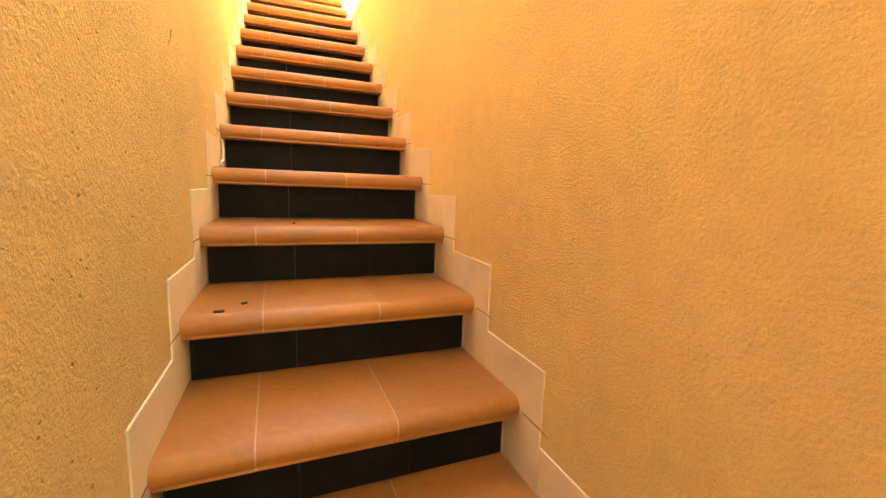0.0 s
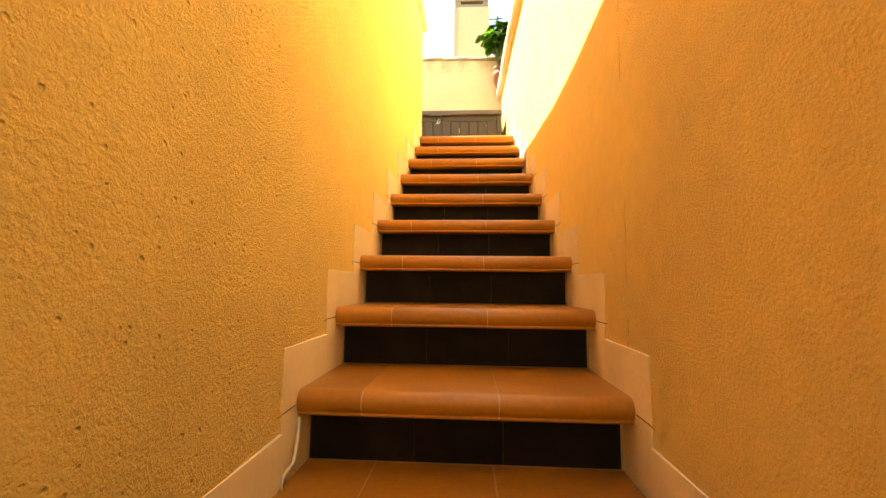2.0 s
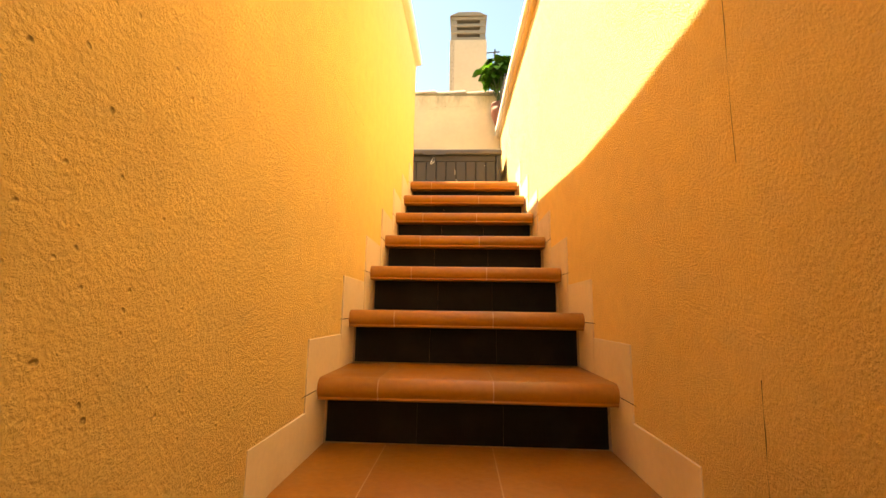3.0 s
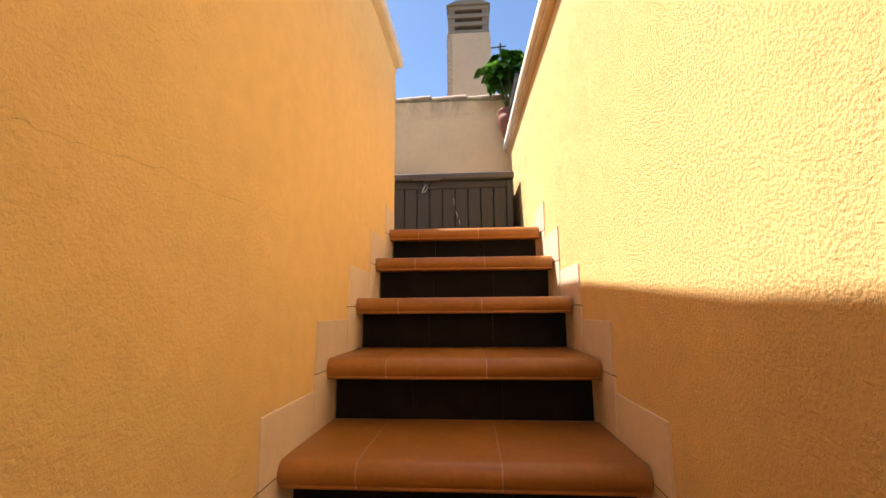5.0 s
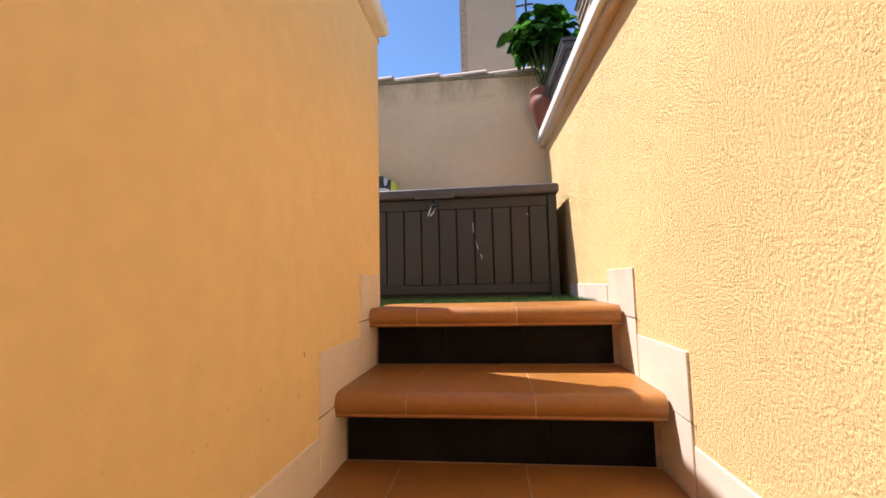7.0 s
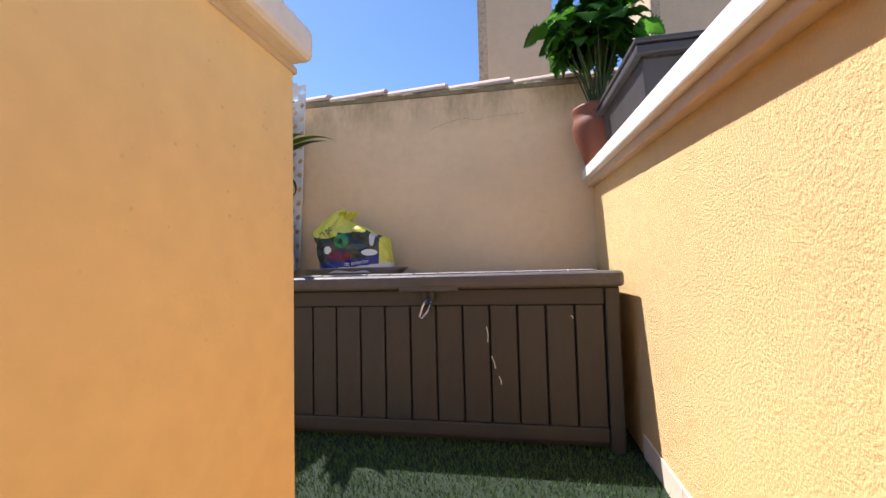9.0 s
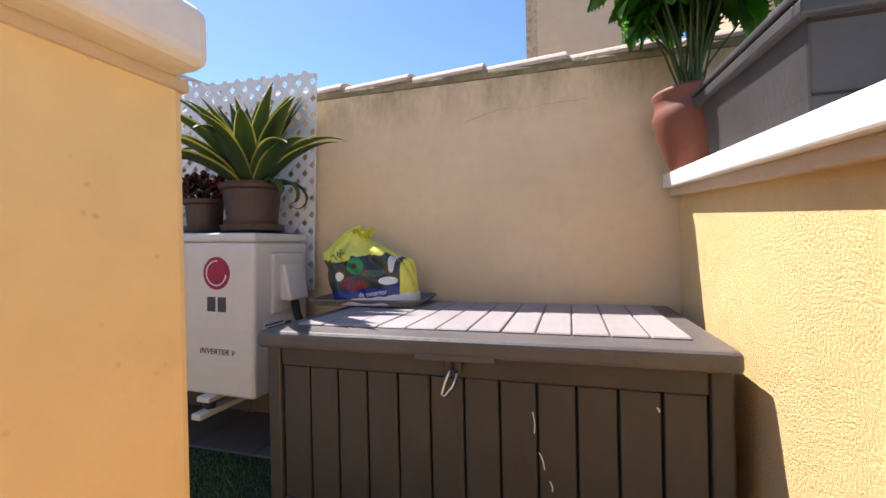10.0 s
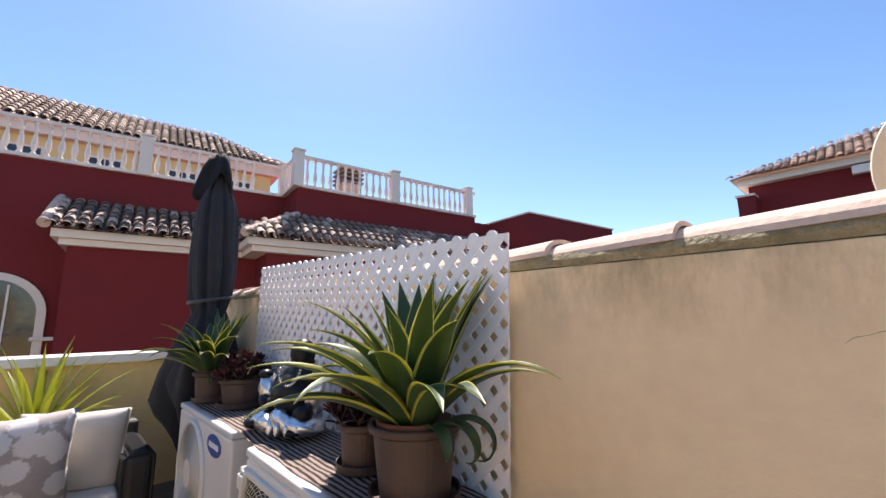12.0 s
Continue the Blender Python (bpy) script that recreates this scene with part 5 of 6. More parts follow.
def pillow(w, h, d, mat, seed, extra=None):
    bm = bmesh.new()
    n = 22
    grid = []
    rng = random.Random(seed)
    for side in (1, -1):
        g = []
        for i in range(n + 1):
            row = []
            for j in range(n + 1):
                u, v = i / n * 2 - 1, j / n * 2 - 1
                edge = max(0.0, (1 - abs(u) ** 3.5) * (1 - abs(v) ** 3.5)) ** 0.55
                x, z = u * w / 2 * (1 - 0.07 * (1 - abs(v)) * abs(u) ** 3), v * h / 2 * (1 - 0.07 * (1 - abs(u)) * abs(v) ** 3)
                bump = 0.012 * noise.noise(Vector((u * 2 + seed, v * 2, side)))
                row.append(bm.verts.new((x, side * (d / 2 * edge + bump * edge), z + h / 2)))
            g.append(row)
        grid.append(g)
    for s, g in zip((1, -1), grid):
        for i in range(n):
            for j in range(n):
                q = (g[i][j], g[i][j + 1], g[i + 1][j + 1], g[i + 1][j])
                f = bm.faces.new(q if s > 0 else q[::-1])
                c = f.calc_center_median()
                if extra:
                    f.material_index = 1 if extra(c) else 0
    bmesh.ops.remove_doubles(bm, verts=bm.verts[:], dist=0.0008)
    bmesh.ops.recalc_face_normals(bm, faces=bm.faces[:])
    return bm


def sofa(at, rz):
    """Low rattan sofa; it faces -y in its own axes."""
    t = thing("garden_sofa", "dark woven rattan garden sofa", "sofa", at, rz)
    w, d = 1.5, 0.75
    part("base", box(-w / 2, w / 2, -d / 2, d / 2, 0.04, 0.30, 0.02), M_RATTAN, t)
    part("back", box(-w / 2, w / 2, d / 2 - 0.12, d / 2, 0.30, 0.68, 0.03, 3), M_RATTAN, t)
    for sx in (-1, 1):
        a = sx * (w / 2 - 0.07)
        arm = part("arm", box(a - 0.07, a + 0.07, -d / 2, d / 2 - 0.12, 0.30, 0.60, 0.04, 3), M_RATTAN, t)
        for k in range(18):
            y = -d / 2 + 0.02 + k * 0.033
            part("strand", tube([(a - 0.073, y, 0.32), (a - 0.073, y, 0.58), (a - 0.03, y, 0.604), (a + 0.03, y, 0.604), (a + 0.073, y, 0.58), (a + 0.073, y, 0.32)], 0.009, 5), M_RATTAN, arm)
    for sx in (-1, 1):
        part("seat_cushion", box(sx * 0.31 - 0.30, sx * 0.31 + 0.30, -d / 2 + 0.01, d / 2 - 0.13, 0.302, 0.42, 0.035, 4), M_CUSHION, t)
    for sx in (-1, 1):
        for sy in (-1, 1):
            part("foot", box(sx * 0.68 - 0.03, sx * 0.68 + 0.03, sy * 0.31 - 0.03, sy * 0.31 + 0.03, -0.01, 0.045), M_INK, t)
    return t


sofa((-3.72, 0.24, 0.0), 90)
c1 = link("cushion", pillow(0.48, 0.46, 0.17, M_CUSHION, 2), M_CUSHION, True)
c1.matrix_basis = pose(-3.60, 0.64, 0.40, 0, 0, 0) @ pose(0, 0, 0, 0, 10, 0) @ pose(0, 0, 0, 0, 0, 78)
tagged(c1, "plain cream cushion leaning on the sofa back", "cushion")


c2 = link("cushion", pillow(0.50, 0.50, 0.18, M_BLOSSOM, 5), M_BLOSSOM, True)
c2.matrix_basis = pose(-3.36, 0.38, 0.40, 0, 0, 0) @ pose(0, 0, 0, 0, 8, 0) @ pose(0, 0, 0, 0, 0, 96)
tagged(c2, "grey and cream floral cushion on the sofa", "cushion")

rng = random.Random(12)
t, top = potted("yucca_plant", "yellow-green spiky yucca in a brown pot behind the sofa", "plant", (-4.28, 0.46, -0.01), 0.16, 0.55, M_POT, True)
for k in range(46):
    u = k / 45
    bm = blade(rng.uniform(0.60, 0.85), 0.017, 84 - 68 * u, 20 + 30 * u, rng, segs=8, fold=0.4)
    leaf = part("leaf", bm, (M_YUCCA, M_YUCCA), t, smooth=True)
    leaf.matrix_basis = pose(0, 0, top - 0.03, 0, 0, 137.5 * k)

# neighbouring house: maroon walls, white balustrades, tiled roofs
ground = setting("ground", "street and yards below, down to the horizon", "ground")
bm = bmesh.new()
bmesh.ops.create_grid(bm, x_segments=2, y_segments=2, size=1500)
bmesh.ops.translate(bm, verts=bm.verts[:], vec=(0, 0, -3.25))
part("sheet", bm, M_GROUND, ground)

house = thing("house", "maroon rendered house with white balustrades and tiled roofs", "house", (-11.37, 5.16, -3.2), -7)
G = 3.2


def hb(name, x0, x1, y0, y1, z0, z1, mat, bevel=0.0, label="", parent=None):
    return part(name, box(x0, x1, y0, y1, z0 + G, z1 + G, bevel), mat, parent or house, label)


hb("wall", -9.0, -1.30, -9.0, 0.3, -3.2, 5.12, M_MAROON)
hb("wall", -9.0, 0.0, 0.0, 6.6, -3.2, 5.12, M_MAROON)
hb("wall", -9.0, 1.8, 7.6, 12.8, -3.2, 5.05, M_MAROON)
hb("wall", -9.0, -0.2, 6.6, 7.6, -3.2, 5.0, M_MAROON)
hb("parapet_cap", -9.0, 1.85, 7.55, 12.85, 5.05, 5.10, M_STONE)
hb("wall", -1.31, -0.15, -4.7, -0.95, -3.2, 3.0, M_MAROON)
hb("wall", -0.15, 1.05, -0.95, 7.2, -3.2, 3.0, M_MAROON)
for x, y0, y1 in ((-1.27, -9.0, -0.05), (0.03, -0.05, 6.6)):
    hb("balustrade_kerb", x - 0.12, x + 0.05, y0, y1, 5.11, 5.20, M_STONE, 0.01)
    hb("balustrade_rail", x - 0.10, x + 0.03, y0, y1, 6.00, 6.09, M_STONE, 0.015)
hb("balustrade_kerb", -1.15, -0.09, -0.14, 0.03, 5.11, 5.20, M_STONE, 0.01)
hb("balustrade_rail", -1.15, -0.09, -0.10, 0.0, 6.00, 6.09, M_STONE, 0.015)

baluster = part("baluster", lathe([(0, 0), (0.055, 0), (0.055, 0.05), (0.03, 0.07), (0.035, 0.10), (0.062, 0.20), (0.066, 0.27), (0.05, 0.36), (0.032, 0.48), (0.028, 0.56), (0.045, 0.60), (0.028, 0.64), (0.03, 0.70), (0.055, 0.75), (0.055, 0.80), (0, 0.80)], 12), M_STONE, house, smooth=False)
spots = []
for k in range(34):
    spots.append((-1.31, -8.8 + 0.235 * k + 0.10))
for k in range(4):
    spots.append((-1.05 + 0.24 * k, -0.05))
for k in range(26):
    spots.append((-0.01, 0.25 + 0.235 * k))
for j, (x, y) in enumerate(spots):
    m = pose(x, y, 5.20 + G)
    if j == 0:
        baluster.matrix_basis = m
    else:
        share("baluster", baluster.data, house, m)
for x, y in ((-1.31, -6.6), (-1.31, -3.55), (-1.31, -0.05), (0.0, -0.02), (0.0, 3.13), (0.0, 6.27)):
    post = hb("balustrade_post", x - 0.14, x + 0.14, y - 0.14, y + 0.14, 5.12, 6.16, M_STONE, 0.01)
    hb("post_cap", x - 0.17, x + 0.17, y - 0.17, y + 0.17, 6.16, 6.22, M_STONE, 0.015, parent=post)


def tile_slope(name, x_eave, z_eave, x_top, z_top, y0, y1, hip0=0.0, hip1=0.0, pitch=0.235, course=0.34, parent=None):
    """Rows of half-round tiles on a slope that rises from x_eave to x_top; hips cut the ends."""
    length = math.hypot(x_top - x_eave, z_top - z_eave)
    dx, dz = (x_top - x_eave) / length, (z_top - z_eave) / length
    nx, nz = (-dz, dx) if dx > 0 else (dz, -dx)
    bm = bmesh.new()
    q = [bm.verts.new((x_eave, y0, z_eave + G)), bm.verts.new((x_eave, y1, z_eave + G)), bm.verts.new((x_top, y1 - hip1, z_top + G)), bm.verts.new((x_top, y0 + hip0, z_top + G))]
    bm.faces.new(q)
    bmesh.ops.solidify(bm, geom=bm.faces[:], thickness=0.05)
    part(name + "_deck", bm, M_ROOF, parent or house)
    bm = bmesh.new()
    rng = random.Random(int(abs(x_eave * 100)) + int(y0 * 10))
    rows = int(length / course) + 1
    y = y0 + pitch / 2
    while y < y1:
        for r in range(rows):
            s0 = r * course - 0.05
            s1 = min(length, s0 + course + 0.06)
            u = s0 / length
            if y < y0 + hip0 * u or y > y1 - hip1 * u or s1 - s0 < 0.1:
                continue
            for cover in (1, 0):
                yc = y if cover else y + pitch / 2
                ra, rb = (0.085, 0.070) if cover else (0.070, 0.085)
                lift = 0.035 if cover else 0.0
                jit = rng.uniform(-0.008, 0.008)
                rings = []
                for s, rr in ((s0, ra), (s1, rb)):
                    up = lift + (0.03 if s == s0 else 0.0)
                    px, pz = x_eave + dx * s + nx * up, z_eave + dz * s + nz * up
                    ring_ = []
                    for a in range(0, 181, 30):
                        sa = math.sin(radians(a)) * rr * (1 if cover else -0.45)
                        ring_.append(bm.verts.new((px + nx * sa, yc + jit + rr * 1.15 * math.cos(radians(a)), pz + nz * sa + G)))
                    rings.append(ring_)
                for k in range(6):
                    bm.faces.new((rings[0][k], rings[0][k + 1], rings[1][k + 1], rings[1][k]))
        y += pitch
    bmesh.ops.recalc_face_normals(bm, faces=bm.faces[:])
    bmesh.ops.solidify(bm, geom=bm.faces[:], thickness=0.014)
    ob = part(name, bm, M_ROOF_ISLAND, parent or house, "weathered half-round roof tiles")
    ob["kind"] = "stuff"
    return ob


M_ROOF_ISLAND = M_ROOF.copy()
M_ROOF_ISLAND.name = "roof_tile_mixed"
_n, _l = M_ROOF_ISLAND.node_tree.nodes, M_ROOF_ISLAND.node_tree.links
_geo, _mixr, _ramp = _n.new("ShaderNodeNewGeometry"), _n.new("ShaderNodeMix"), _n.new("ShaderNodeMapRange")
_ramp.inputs["From Min"].default_value, _ramp.inputs["From Max"].default_value = 0.4, 0.85
_mixr.data_type = "RGBA"
_mixr.inputs["B"].default_value = (0.62, 0.46, 0.36, 1)
_l.new(_geo.outputs["Random Per Island"], _ramp.inputs["Value"])
_l.new(_ramp.outputs[0], _mixr.inputs["Factor"])
_src = _n["Principled BSDF"].inputs["Base Color"].links[0].from_socket
_l.new(_src, _mixr.inputs["A"])
_l.new(_mixr.outputs["Result"], _n["Principled BSDF"].inputs["Base Color"])

tile_slope("roof_tiles", 0.22, 3.32, -1.30, 4.20, -5.05, -0.2)
tile_slope("roof_tiles", 1.45, 3.32, 0.0, 4.25, -1.55, 7.5, hip0=1.55)
# hip end of the wing roof, facing along the street
tile_slope_hip = bmesh.new()
for k in range(7):
    u0, u1 = k / 7, (k + 1) / 7 + 0.03
    pts = [(1.45 - 1.45 * u, -1.55 + 1.55 * u, 3.36 + 0.93 * u + G) for u in (u0, u1)]
    tube(pts, 0.10, 10, tile_slope_hip, taper=lambda u: 1.1 - 0.15 * u)
part("hip_tiles", tile_slope_hip, M_RIDGE, house, "pale hip tiles")
bm = bmesh.new()
bm.faces.new([bm.verts.new(p) for p in ((1.45, -1.55, 3.32 + G), (0.0, 0.0, 4.25 + G), (-1.3, 0.0, 4.25 + G), (-1.3, -1.55, 3.32 + G))])
bmesh.ops.solidify(bm, geom=bm.faces[:], thickness=0.05)
part("hip_deck", bm, M_ROOF, house)
verge = bmesh.new()
for k in range(5):
    u0, u1 = k / 5, (k + 1) / 5 + 0.03
    tube([(0.24 - 1.52 * u, -5.05, 3.37 + 0.88 * u + G) for u in (u0, u1)], 0.10, 10, verge, taper=lambda u: 1.12 - 0.16 * u)
part("verge_tiles", verge, M_RIDGE, house, "pale verge tiles")
# cornices under the eaves
for x, y0, y1 in ((0.12, -4.95, -0.9), (1.35, -1.45, 7.5)):
    hb("cornice", x - 1.4, x, y0, y1, 3.12, 3.30, M_STONE, 0.01)
    hb("cornice", x - 1.4, x - 0.12, y0 + 0.12, y1, 2.98, 3.121, M_STONE, 0.01)
# upper storey behind the left-hand balustrade
hb("wall", -9.0, -4.2, -9.0, 0.2, 5.1, 6.7, M_CREAM)
hb("cornice", -9.2, -3.95, -9.2, 0.45, 6.66, 7.0, M_STONE, 0.02)
tile_slope("roof_tiles", -3.75, 7.02, -6.3, 8.7, -9.4, 0.6, hip1=2.4)
for y in (-6.4, -4.6, -2.6, -0.9):
    w = hb("window", -4.21, -4.17, y - 0.45, y + 0.45, 5.35, 6.35, M_STONE, 0.004)
    hb("pane", -4.175, -4.16, y - 0.38, y - 0.02, 5.42, 6.28, M_GLASS, parent=w)
    hb("pane", -4.175, -4.16, y + 0.02, y + 0.38, 5.42, 6.28, M_GLASS, parent=w)
# arched opening in the recessed wall
ax, ay, az, r = -1.30, -5.92, 1.55, 0.75
outer = arc(ay, az, r + 0.16, 0, 180, 20)
inner = arc(ay, az, r, 180, 0, 20)
prof = [(ay + r + 0.16, 0.3)] + outer + [(ay - r - 0.16, 0.3), (ay - r, 0.3)] + inner + [(ay + r, 0.3)]
surround = part("arch_surround", extrude_profile([(y, z + G) for y, z in prof], ax - 0.02, ax + 0.08), M_STONE, house, "white arched surround")
prof = [(ay + r, 0.3)] + arc(ay, az, r, 0, 180, 20) + [(ay - r, 0.3)]
part("pane", extrude_profile([(y, z + G) for y, z in prof], ax, ax + 0.012), M_GLASS, house, "dark arched glazing")
for y in (ay - 0.25, ay + 0.25):
    hb("glazing_bar", ax + 0.01, ax + 0.05, y - 0.02, y + 0.02, 0.3, az + 0.65, M_STONE)
hb("sill", ax, ax + 0.14, ay + r - 0.05, ay + r + 0.62, 0.98, 1.06, M_STONE, 0.01)

for (x, y, z0, w) in ((-2.6, 2.6, 5.0, 0.75),):
    st = hb("chimney_stack", x - w / 2, x + w / 2, y - w / 2, y + w / 2, z0, z0 + 1.35, M_BEIGE)
    for k in range(4):
        hb("cowl_slab", x - w / 2 - 0.06, x + w / 2 + 0.06, y - w / 2 - 0.06, y + w / 2 + 0.06, z0 + 1.36 + 0.17 * k, z0 + 1.43 + 0.17 * k, M_CONCRETE, parent=st)
        hb("cowl_core", x - w / 2 + 0.12, x + w / 2 - 0.12, y - w / 2 + 0.12, y + w / 2 - 0.12, z0 + 1.43 + 0.17 * k, z0 + 1.53 + 0.17 * k, M_GAP, parent=st)

# a second house, farther along the street
far = thing("house", "distant maroon house with a tiled roof", "house", (1.2, 25.4, -3.40), 0)


def fb(name, x0, x1, y0, y1, z0, z1, mat, bevel=0.0):
    return part(name, box(x0, x1, y0, y1, z0 + G, z1 + G, bevel), mat, far)


fb("wall", -4.9, 6.0, -4.2, 4.0, -3.2, 6.9, M_MAROON)
fb("cornice", -5.2, 6.2, -4.6, 4.2, 6.85, 7.12, M_STONE, 0.02)
fb("parapet_cap", -5.25, -4.6, -5.0, 4.0, 6.30, 6.38, M_STONE)
fb("wall", -5.2, -4.6, -4.95, 4.0, -3.2, 6.30, M_MAROON)
fb("cornice", -1.8, 0.4, -4.75, -4.5, 6.45, 6.75, M_STONE, 0.02)
roof = bmesh.new()
n = 46
for k in range(n):
    for j in range(14):
        v0, v1 = j / 14, (j + 1) / 14 + 0.01
        y0, y1 = -4.9 + 4.6 * v0, -4.9 + 4.6 * v1
        z0, z1 = 7.12 + 2.6 * v0, 7.12 + 2.6 * v1
        x = -5.4 + 0.26 * k
        if x < -5.4 + 7.2 * v0:
            continue
        a = [roof.verts.new((x + 0.12 * math.cos(radians(q)), y0, z0 + 0.09 * math.sin(radians(q)) + 0.03 + G)) for q in range(0, 181, 36)]
        b = [roof.verts.new((x + 0.10 * math.cos(radians(q)), y1, z1 + 0.09 * math.sin(radians(q)) + G)) for q in range(0, 181, 36)]
        for i in range(5):
            roof.faces.new((a[i], b[i], b[i + 1], a[i + 1]))
deck = [roof.verts.new((x, y, z + G)) for x, y, z in ((-5.4, -4.9, 7.12), (6.6, -4.9, 7.12), (6.6, -0.3, 9.7), (1.8, -0.3, 9.7))]
roof.faces.new(deck)
side = [roof.verts.new((x, y, z + G)) for x, y, z in ((-5.4, -4.9, 7.12), (1.8, -0.3, 9.7), (1.8, 2.0, 9.7), (-5.4, 4.4, 7.12))]
roof.faces.new(side)
bmesh.ops.solidify(roof, geom=roof.faces[:], thickness=0.02)
ob = part("roof_tiles", roof, M_ROOF_ISLAND, far, "weathered half-round roof tiles")
ob["kind"] = "stuff"
mast = part("mast", tube([(2.6, -0.4, 9.5 + G), (2.6, -0.4, 12.0 + G)], 0.03, 6), M_INK, far)
for k in range(4):
    part("element", tube([(2.3, -0.4, 10.4 + 0.35 * k + G), (2.9, -0.4, 10.4 + 0.35 * k + G)], 0.02, 5), M_INK, mast)

# pieces of the stairs: treads, risers, skirting
def nosing_profile(depth, thick=0.054, shrink=0.0):
    """Side outline of a bull-nosed tread: rounded lip, small bead under it."""
    k = shrink
    p = [(depth, -k), (depth, -0.016), (0.077, -0.016), (0.077, -thick - 0.003 + k), (0.013 + k, -thick - 0.003 + k), (0.009 + k, -thick + 0.001), (0.010 + k, -thick + 0.006)]
    p += [(0.006 + k, -thick + 0.010), (0.002 + k, -thick + 0.018)]
    r = 0.026
    p += [(k + r - r * math.cos(radians(a)), -k - r + r * math.sin(radians(a))) for a in (0, 15, 30, 45, 60, 75, 90)]
    return p


tiles = random.Random(11)
for i in range(LOWEST, TOP + 1):
    y, z = RUN * (i - TOP), RISE * (i - TOP) + LIFT
    a, b = xl(y) + 0.003, xr(y) - 0.004 - 0.008 * max(0.0, y + 1.4)
    w = b - a
    cuts = [a, a + w * (0.215 + tiles.uniform(-0.02, 0.02)), a + w * (0.605 + tiles.uniform(-0.02, 0.02)), b]
    askew = 1.6 if i <= 1 else (0.7 if i == 2 else 0.0)
    depth = RUN + 0.07 if i < TOP else 0.30
    for k in range(3):
        g0, g1 = (0.0016 if k else 0), (0.0016 if k < 2 else 0)
        bm = extrude_profile(nosing_profile(depth), cuts[k] + g0, cuts[k + 1] - g1)
        ob = part("tread_tile", bm, M_CLAY, staircase, smooth="angle")
        ob.matrix_basis = pose(0, y, z + tiles.uniform(-0.0003, 0.0003), tiles.uniform(-0.03, 0.03), tiles.uniform(-0.03, 0.03), askew)
    bed = part("nosing_bed", extrude_profile(nosing_profile(depth - 0.01, shrink=0.0010), a + 0.001, b - 0.001), M_GROUT, staircase)
    bed.matrix_basis = pose(0, y, z, 0, 0, askew)
    c0, c1 = a + 0.008, b - 0.008
    cuts = [c0, c0 + (c1 - c0) * (0.33 + tiles.uniform(-0.03, 0.03)), c0 + (c1 - c0) * (0.66 + tiles.uniform(-0.03, 0.03)), c1]
    for k in range(3):
        bm = box(cuts[k] + 0.0003, cuts[k + 1] - 0.0003, 0.0715, 0.0790, 0.003 - RISE, -0.0565, 0.0007, 1)
        part("riser_tile", bm, M_RISER, staircase).matrix_basis = pose(0, y - 0.0075 * askew, z, 0, 0, askew)
    for face, inward in ((xl, 1), (xr, -1)):
        def slab(name, y0, y1, z0, z1, proud, mat, bevel=0.0012):
            x = face((y0 + y1) / 2)
            return part(name, box(min(x - inward * 0.006, x + inward * proud), max(x - inward * 0.006, x + inward * proud), y0, y1, z0, z1, bevel, 1), mat, staircase)
        f0, end = y - 0.075, y + RUN - 0.075
        top = z + 0.107 + tiles.uniform(-0.004, 0.004)
        last = 0.13 if face is xl else 0.17
        slab("skirting_tile", f0, (end if i < TOP else last) - 0.0016, z - 0.030, top, 0.0038 + tiles.uniform(-0.0004, 0.0004), M_SKIRT)
        slab("skirting_tile", f0 + 0.0005, y + 0.082, z - RISE - 0.005, z - 0.0316, 0.0038 + tiles.uniform(-0.0004, 0.0004), M_SKIRT)
        slab("joint_filler", f0 + 0.002, (end if i < TOP else last) - 0.003, z - 0.12, z + 0.09, 0.0015, M_JOINT, 0.0)
        # a dark smear where the joint runs out past the lip
        reach = tiles.uniform(0.012, 0.03)
        part("joint_smear", tube([(face(y) + inward * 0.003, y - 0.004, z - 0.0305), (face(y) + inward * 0.0035, f0, z - 0.031), (face(f0) + inward * 0.001, f0 - reach, z - 0.033 + tiles.uniform(-0.004, 0.004))], 0.0013, 5, taper=lambda u: 1.15 - 0.8 * u), M_JOINT, staircase)

for k in range(2):
    part("skirting_tile", box(xr(0.3) - 0.0045, xr(0.3) + 0.006, 0.172 + 0.31 * k, 0.480 + 0.31 * k, -0.008, 0.070, 0.002, 1), M_SKIRT, wall_right)

# half-round ridge tiles on the back wall
ridge_len = 0.3235
for k in range(-13, 15):
    x = 0.008 + ridge_len * k
    r0, r1 = 0.058, 0.050
    bm = bmesh.new()
    rings = []
    for u, r, lift in ((0.0, r0, 0.010), (1.06, r1, 0.0)):
        outer = [bm.verts.new((x - ridge_len * u, 1.555 + r * 2.0 * math.cos(radians(q)), 1.483 - 0.012 * (x - ridge_len * u + 0.49) + lift + r * math.sin(radians(q)))) for q in range(0, 181, 15)]
        inner = [bm.verts.new((x - ridge_len * u, 1.555 + (r - 0.012) * 2.0 * math.cos(radians(q)), 1.483 - 0.012 * (x - ridge_len * u + 0.49) + lift + (r - 0.012) * math.sin(radians(q)))) for q in range(0, 181, 15)]
        rings.append((outer, inner))
    (o0, i0), (o1, i1) = rings
    for j in range(12):
        bm.faces.new((o0[j], o0[j + 1], o1[j + 1], o1[j]))
        bm.faces.new((i0[j], i1[j], i1[j + 1], i0[j + 1]))
        bm.faces.new((o0[j], i0[j], i0[j + 1], o0[j + 1]))
        bm.faces.new((o1[j], o1[j + 1], i1[j + 1], i1[j]))
    for e in (0, 12):
        bm.faces.new((o0[e], o1[e], i1[e], i0[e]))
    bmesh.ops.recalc_face_normals(bm, faces=bm.faces[:])
    part("ridge_tile", bm, M_RIDGE, wall_back, smooth=False)

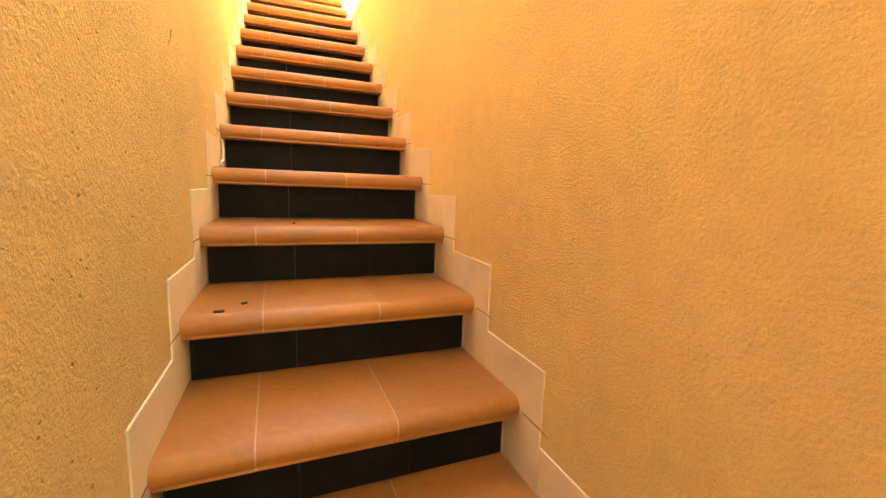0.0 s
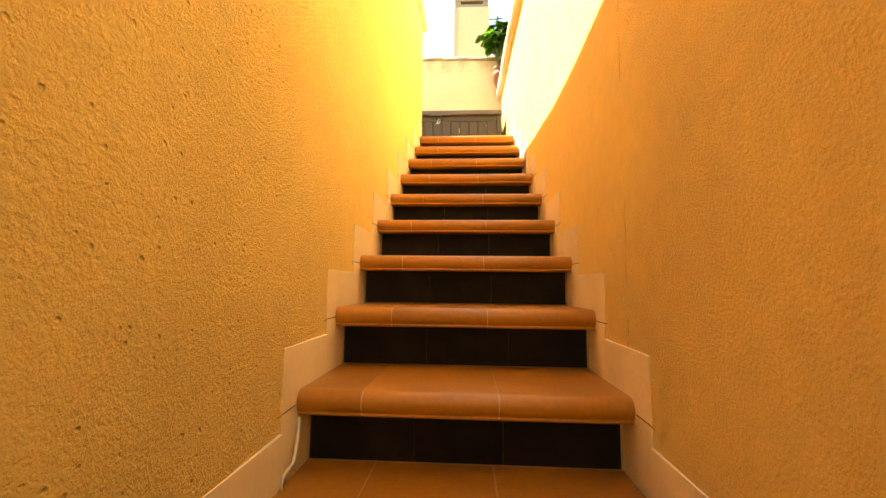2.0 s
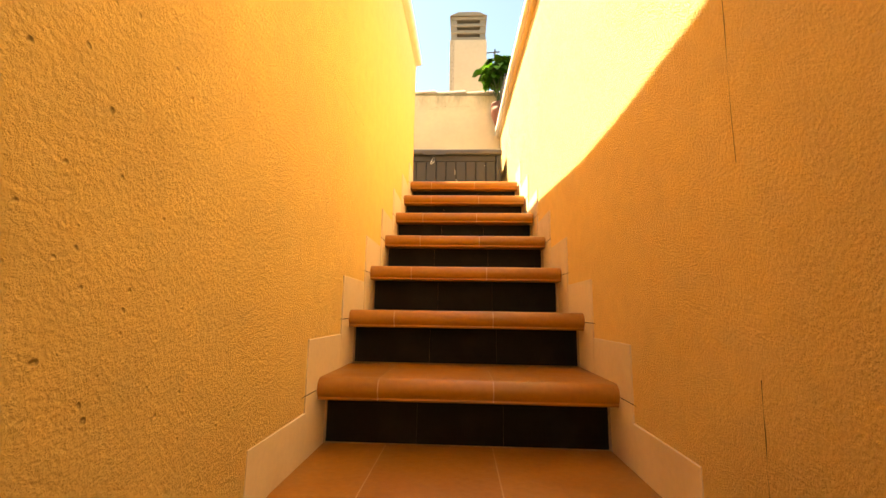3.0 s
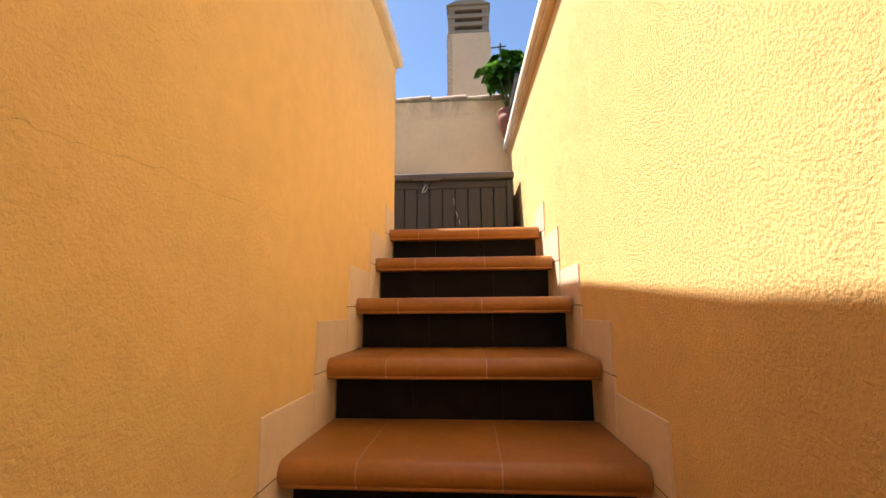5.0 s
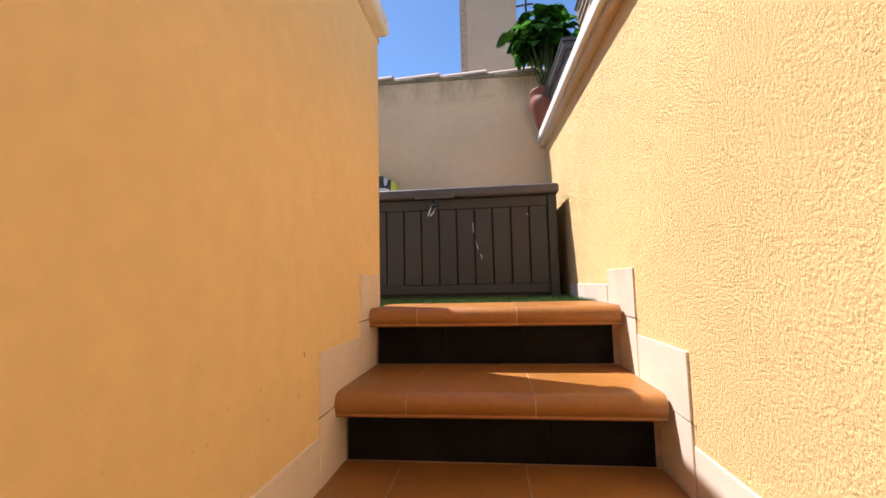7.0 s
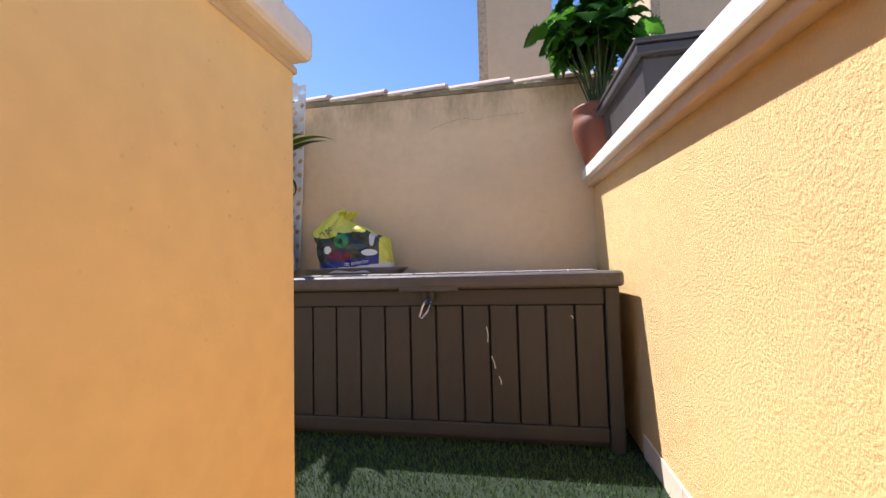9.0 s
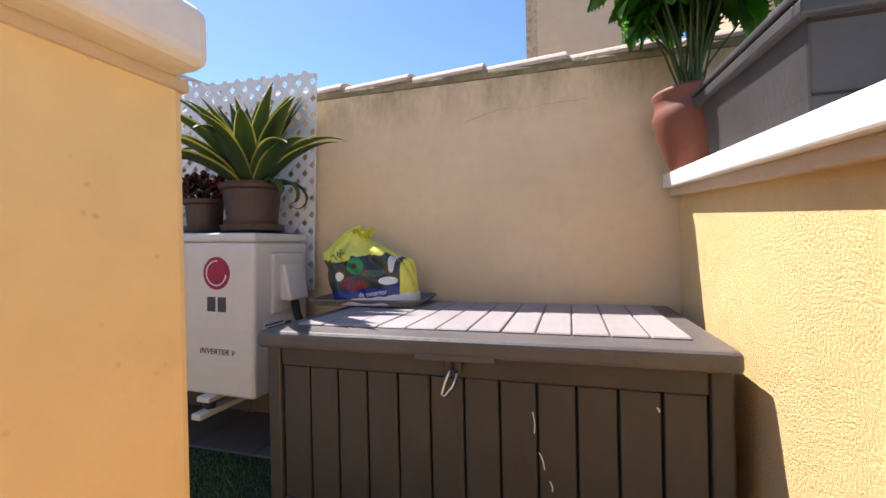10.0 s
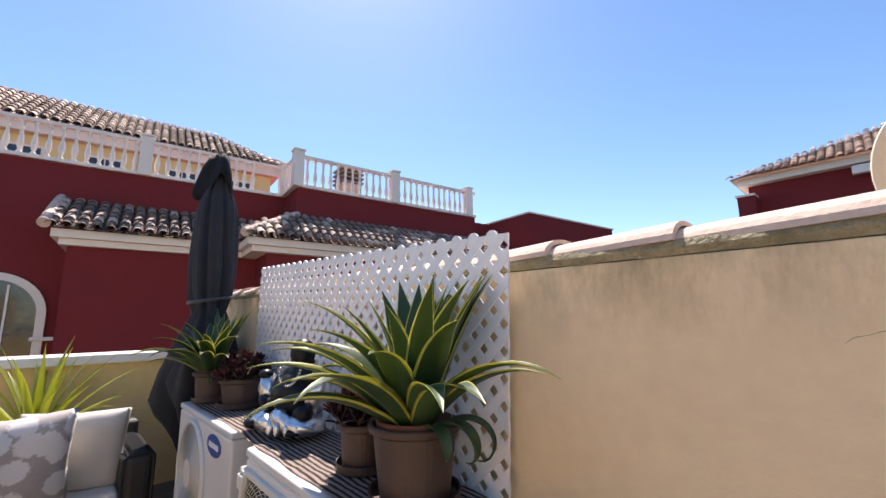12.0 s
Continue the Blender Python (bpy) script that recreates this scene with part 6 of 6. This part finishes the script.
# floor tiles under the units, then the turf
rng = random.Random(6)
for i in range(13):
    x = -4.95 + 0.315 * i
    part("floor_tile", box(x + 0.002, x + 0.313, 1.094, 1.447, -0.002, 0.008, 0.002, 1), M_FLOOR, floor)
for i in range(13):
    for j in range(14):
        x, y = -4.95 + 0.315 * i, 0.77 - 0.315 * j
        if x + 0.31 < XL - 0.21:
            part("floor_tile", box(x + 0.002, x + 0.313, y + 0.002, y + 0.313, -0.014, -0.004, 0.002, 1), M_FLOOR, floor)
# Added grey tiles, not seen: they darken the wall base for shade under the units.
for i in range(12):
    x = -4.95 + 0.315 * i
    part("skirting_tile", box(x + 0.002, x + 0.313, 1.440, 1.452, 0.009, 0.262, 0.002, 1), M_FLOOR, wall_back)
turf = thing("artificial_turf", "green artificial turf laid on the landing", "turf", (0, 0, 0))
part("backing", box(-4.6, XR - 0.003, 0.285, 1.088, -0.004, 0.004), M_TURF, turf)
verts, faces = [], []
for k in range(26000):
    x, y = rng.uniform(-1.6, XR - 0.01), 0.283 + rng.random() ** 1.3 * 0.80
    a, h = rng.uniform(0, 6.28), rng.uniform(0.010, 0.024)
    c, s = math.cos(a) * 0.0016, math.sin(a) * 0.0016
    lx, ly = rng.uniform(-0.008, 0.008), rng.uniform(-0.010, 0.004)
    n = len(verts)
    verts += [(x - c, y - s, 0.003), (x + c, y + s, 0.003), (x + lx, y + ly, h)]
    faces.append((n, n + 1, n + 2))
me = bpy.data.meshes.new("grass_pile")
me.from_pydata(verts, [], faces)
me.materials.append(M_BLADE)
ob = new("grass_pile", me)
ob.parent = turf
ob["kind"] = "stuff"
# short pale cable that leaves the wall under a tread
cable = link("cable", tube([(xl(-2.2) + 0.006, -2.19, -1.49), (xl(-2.2) + 0.014, -2.21, -1.53), (xl(-2.2) + 0.016, -2.235, -1.575), (xl(-2.2) + 0.012, -2.275, -1.585), (xl(-2.2) + 0.012, -2.283, -1.61)], 0.0045, 7), M_CABLE, True)
tagged(cable, "short pale cable end hanging from the wall", "cable")
# a few crumbs of broken tile
for k, (x, y, i, s) in enumerate(((-0.30, -3.0, 1, 0.012), (-0.25, -2.94, 1, 0.008), (-0.12, -2.62, 2, 0.006))):
    b = box(-s, s, -s * 0.6, s * 0.6, 0, 0.004, 0.0015, 1)
    ob = link("tile_chip", b, M_GAP)
    ob.matrix_basis = pose(x, y, RISE * (i - TOP) + LIFT, 0, 0, 30 * k)
    tagged(ob, "small dark chip of tile on the clay tread", "tile chip")
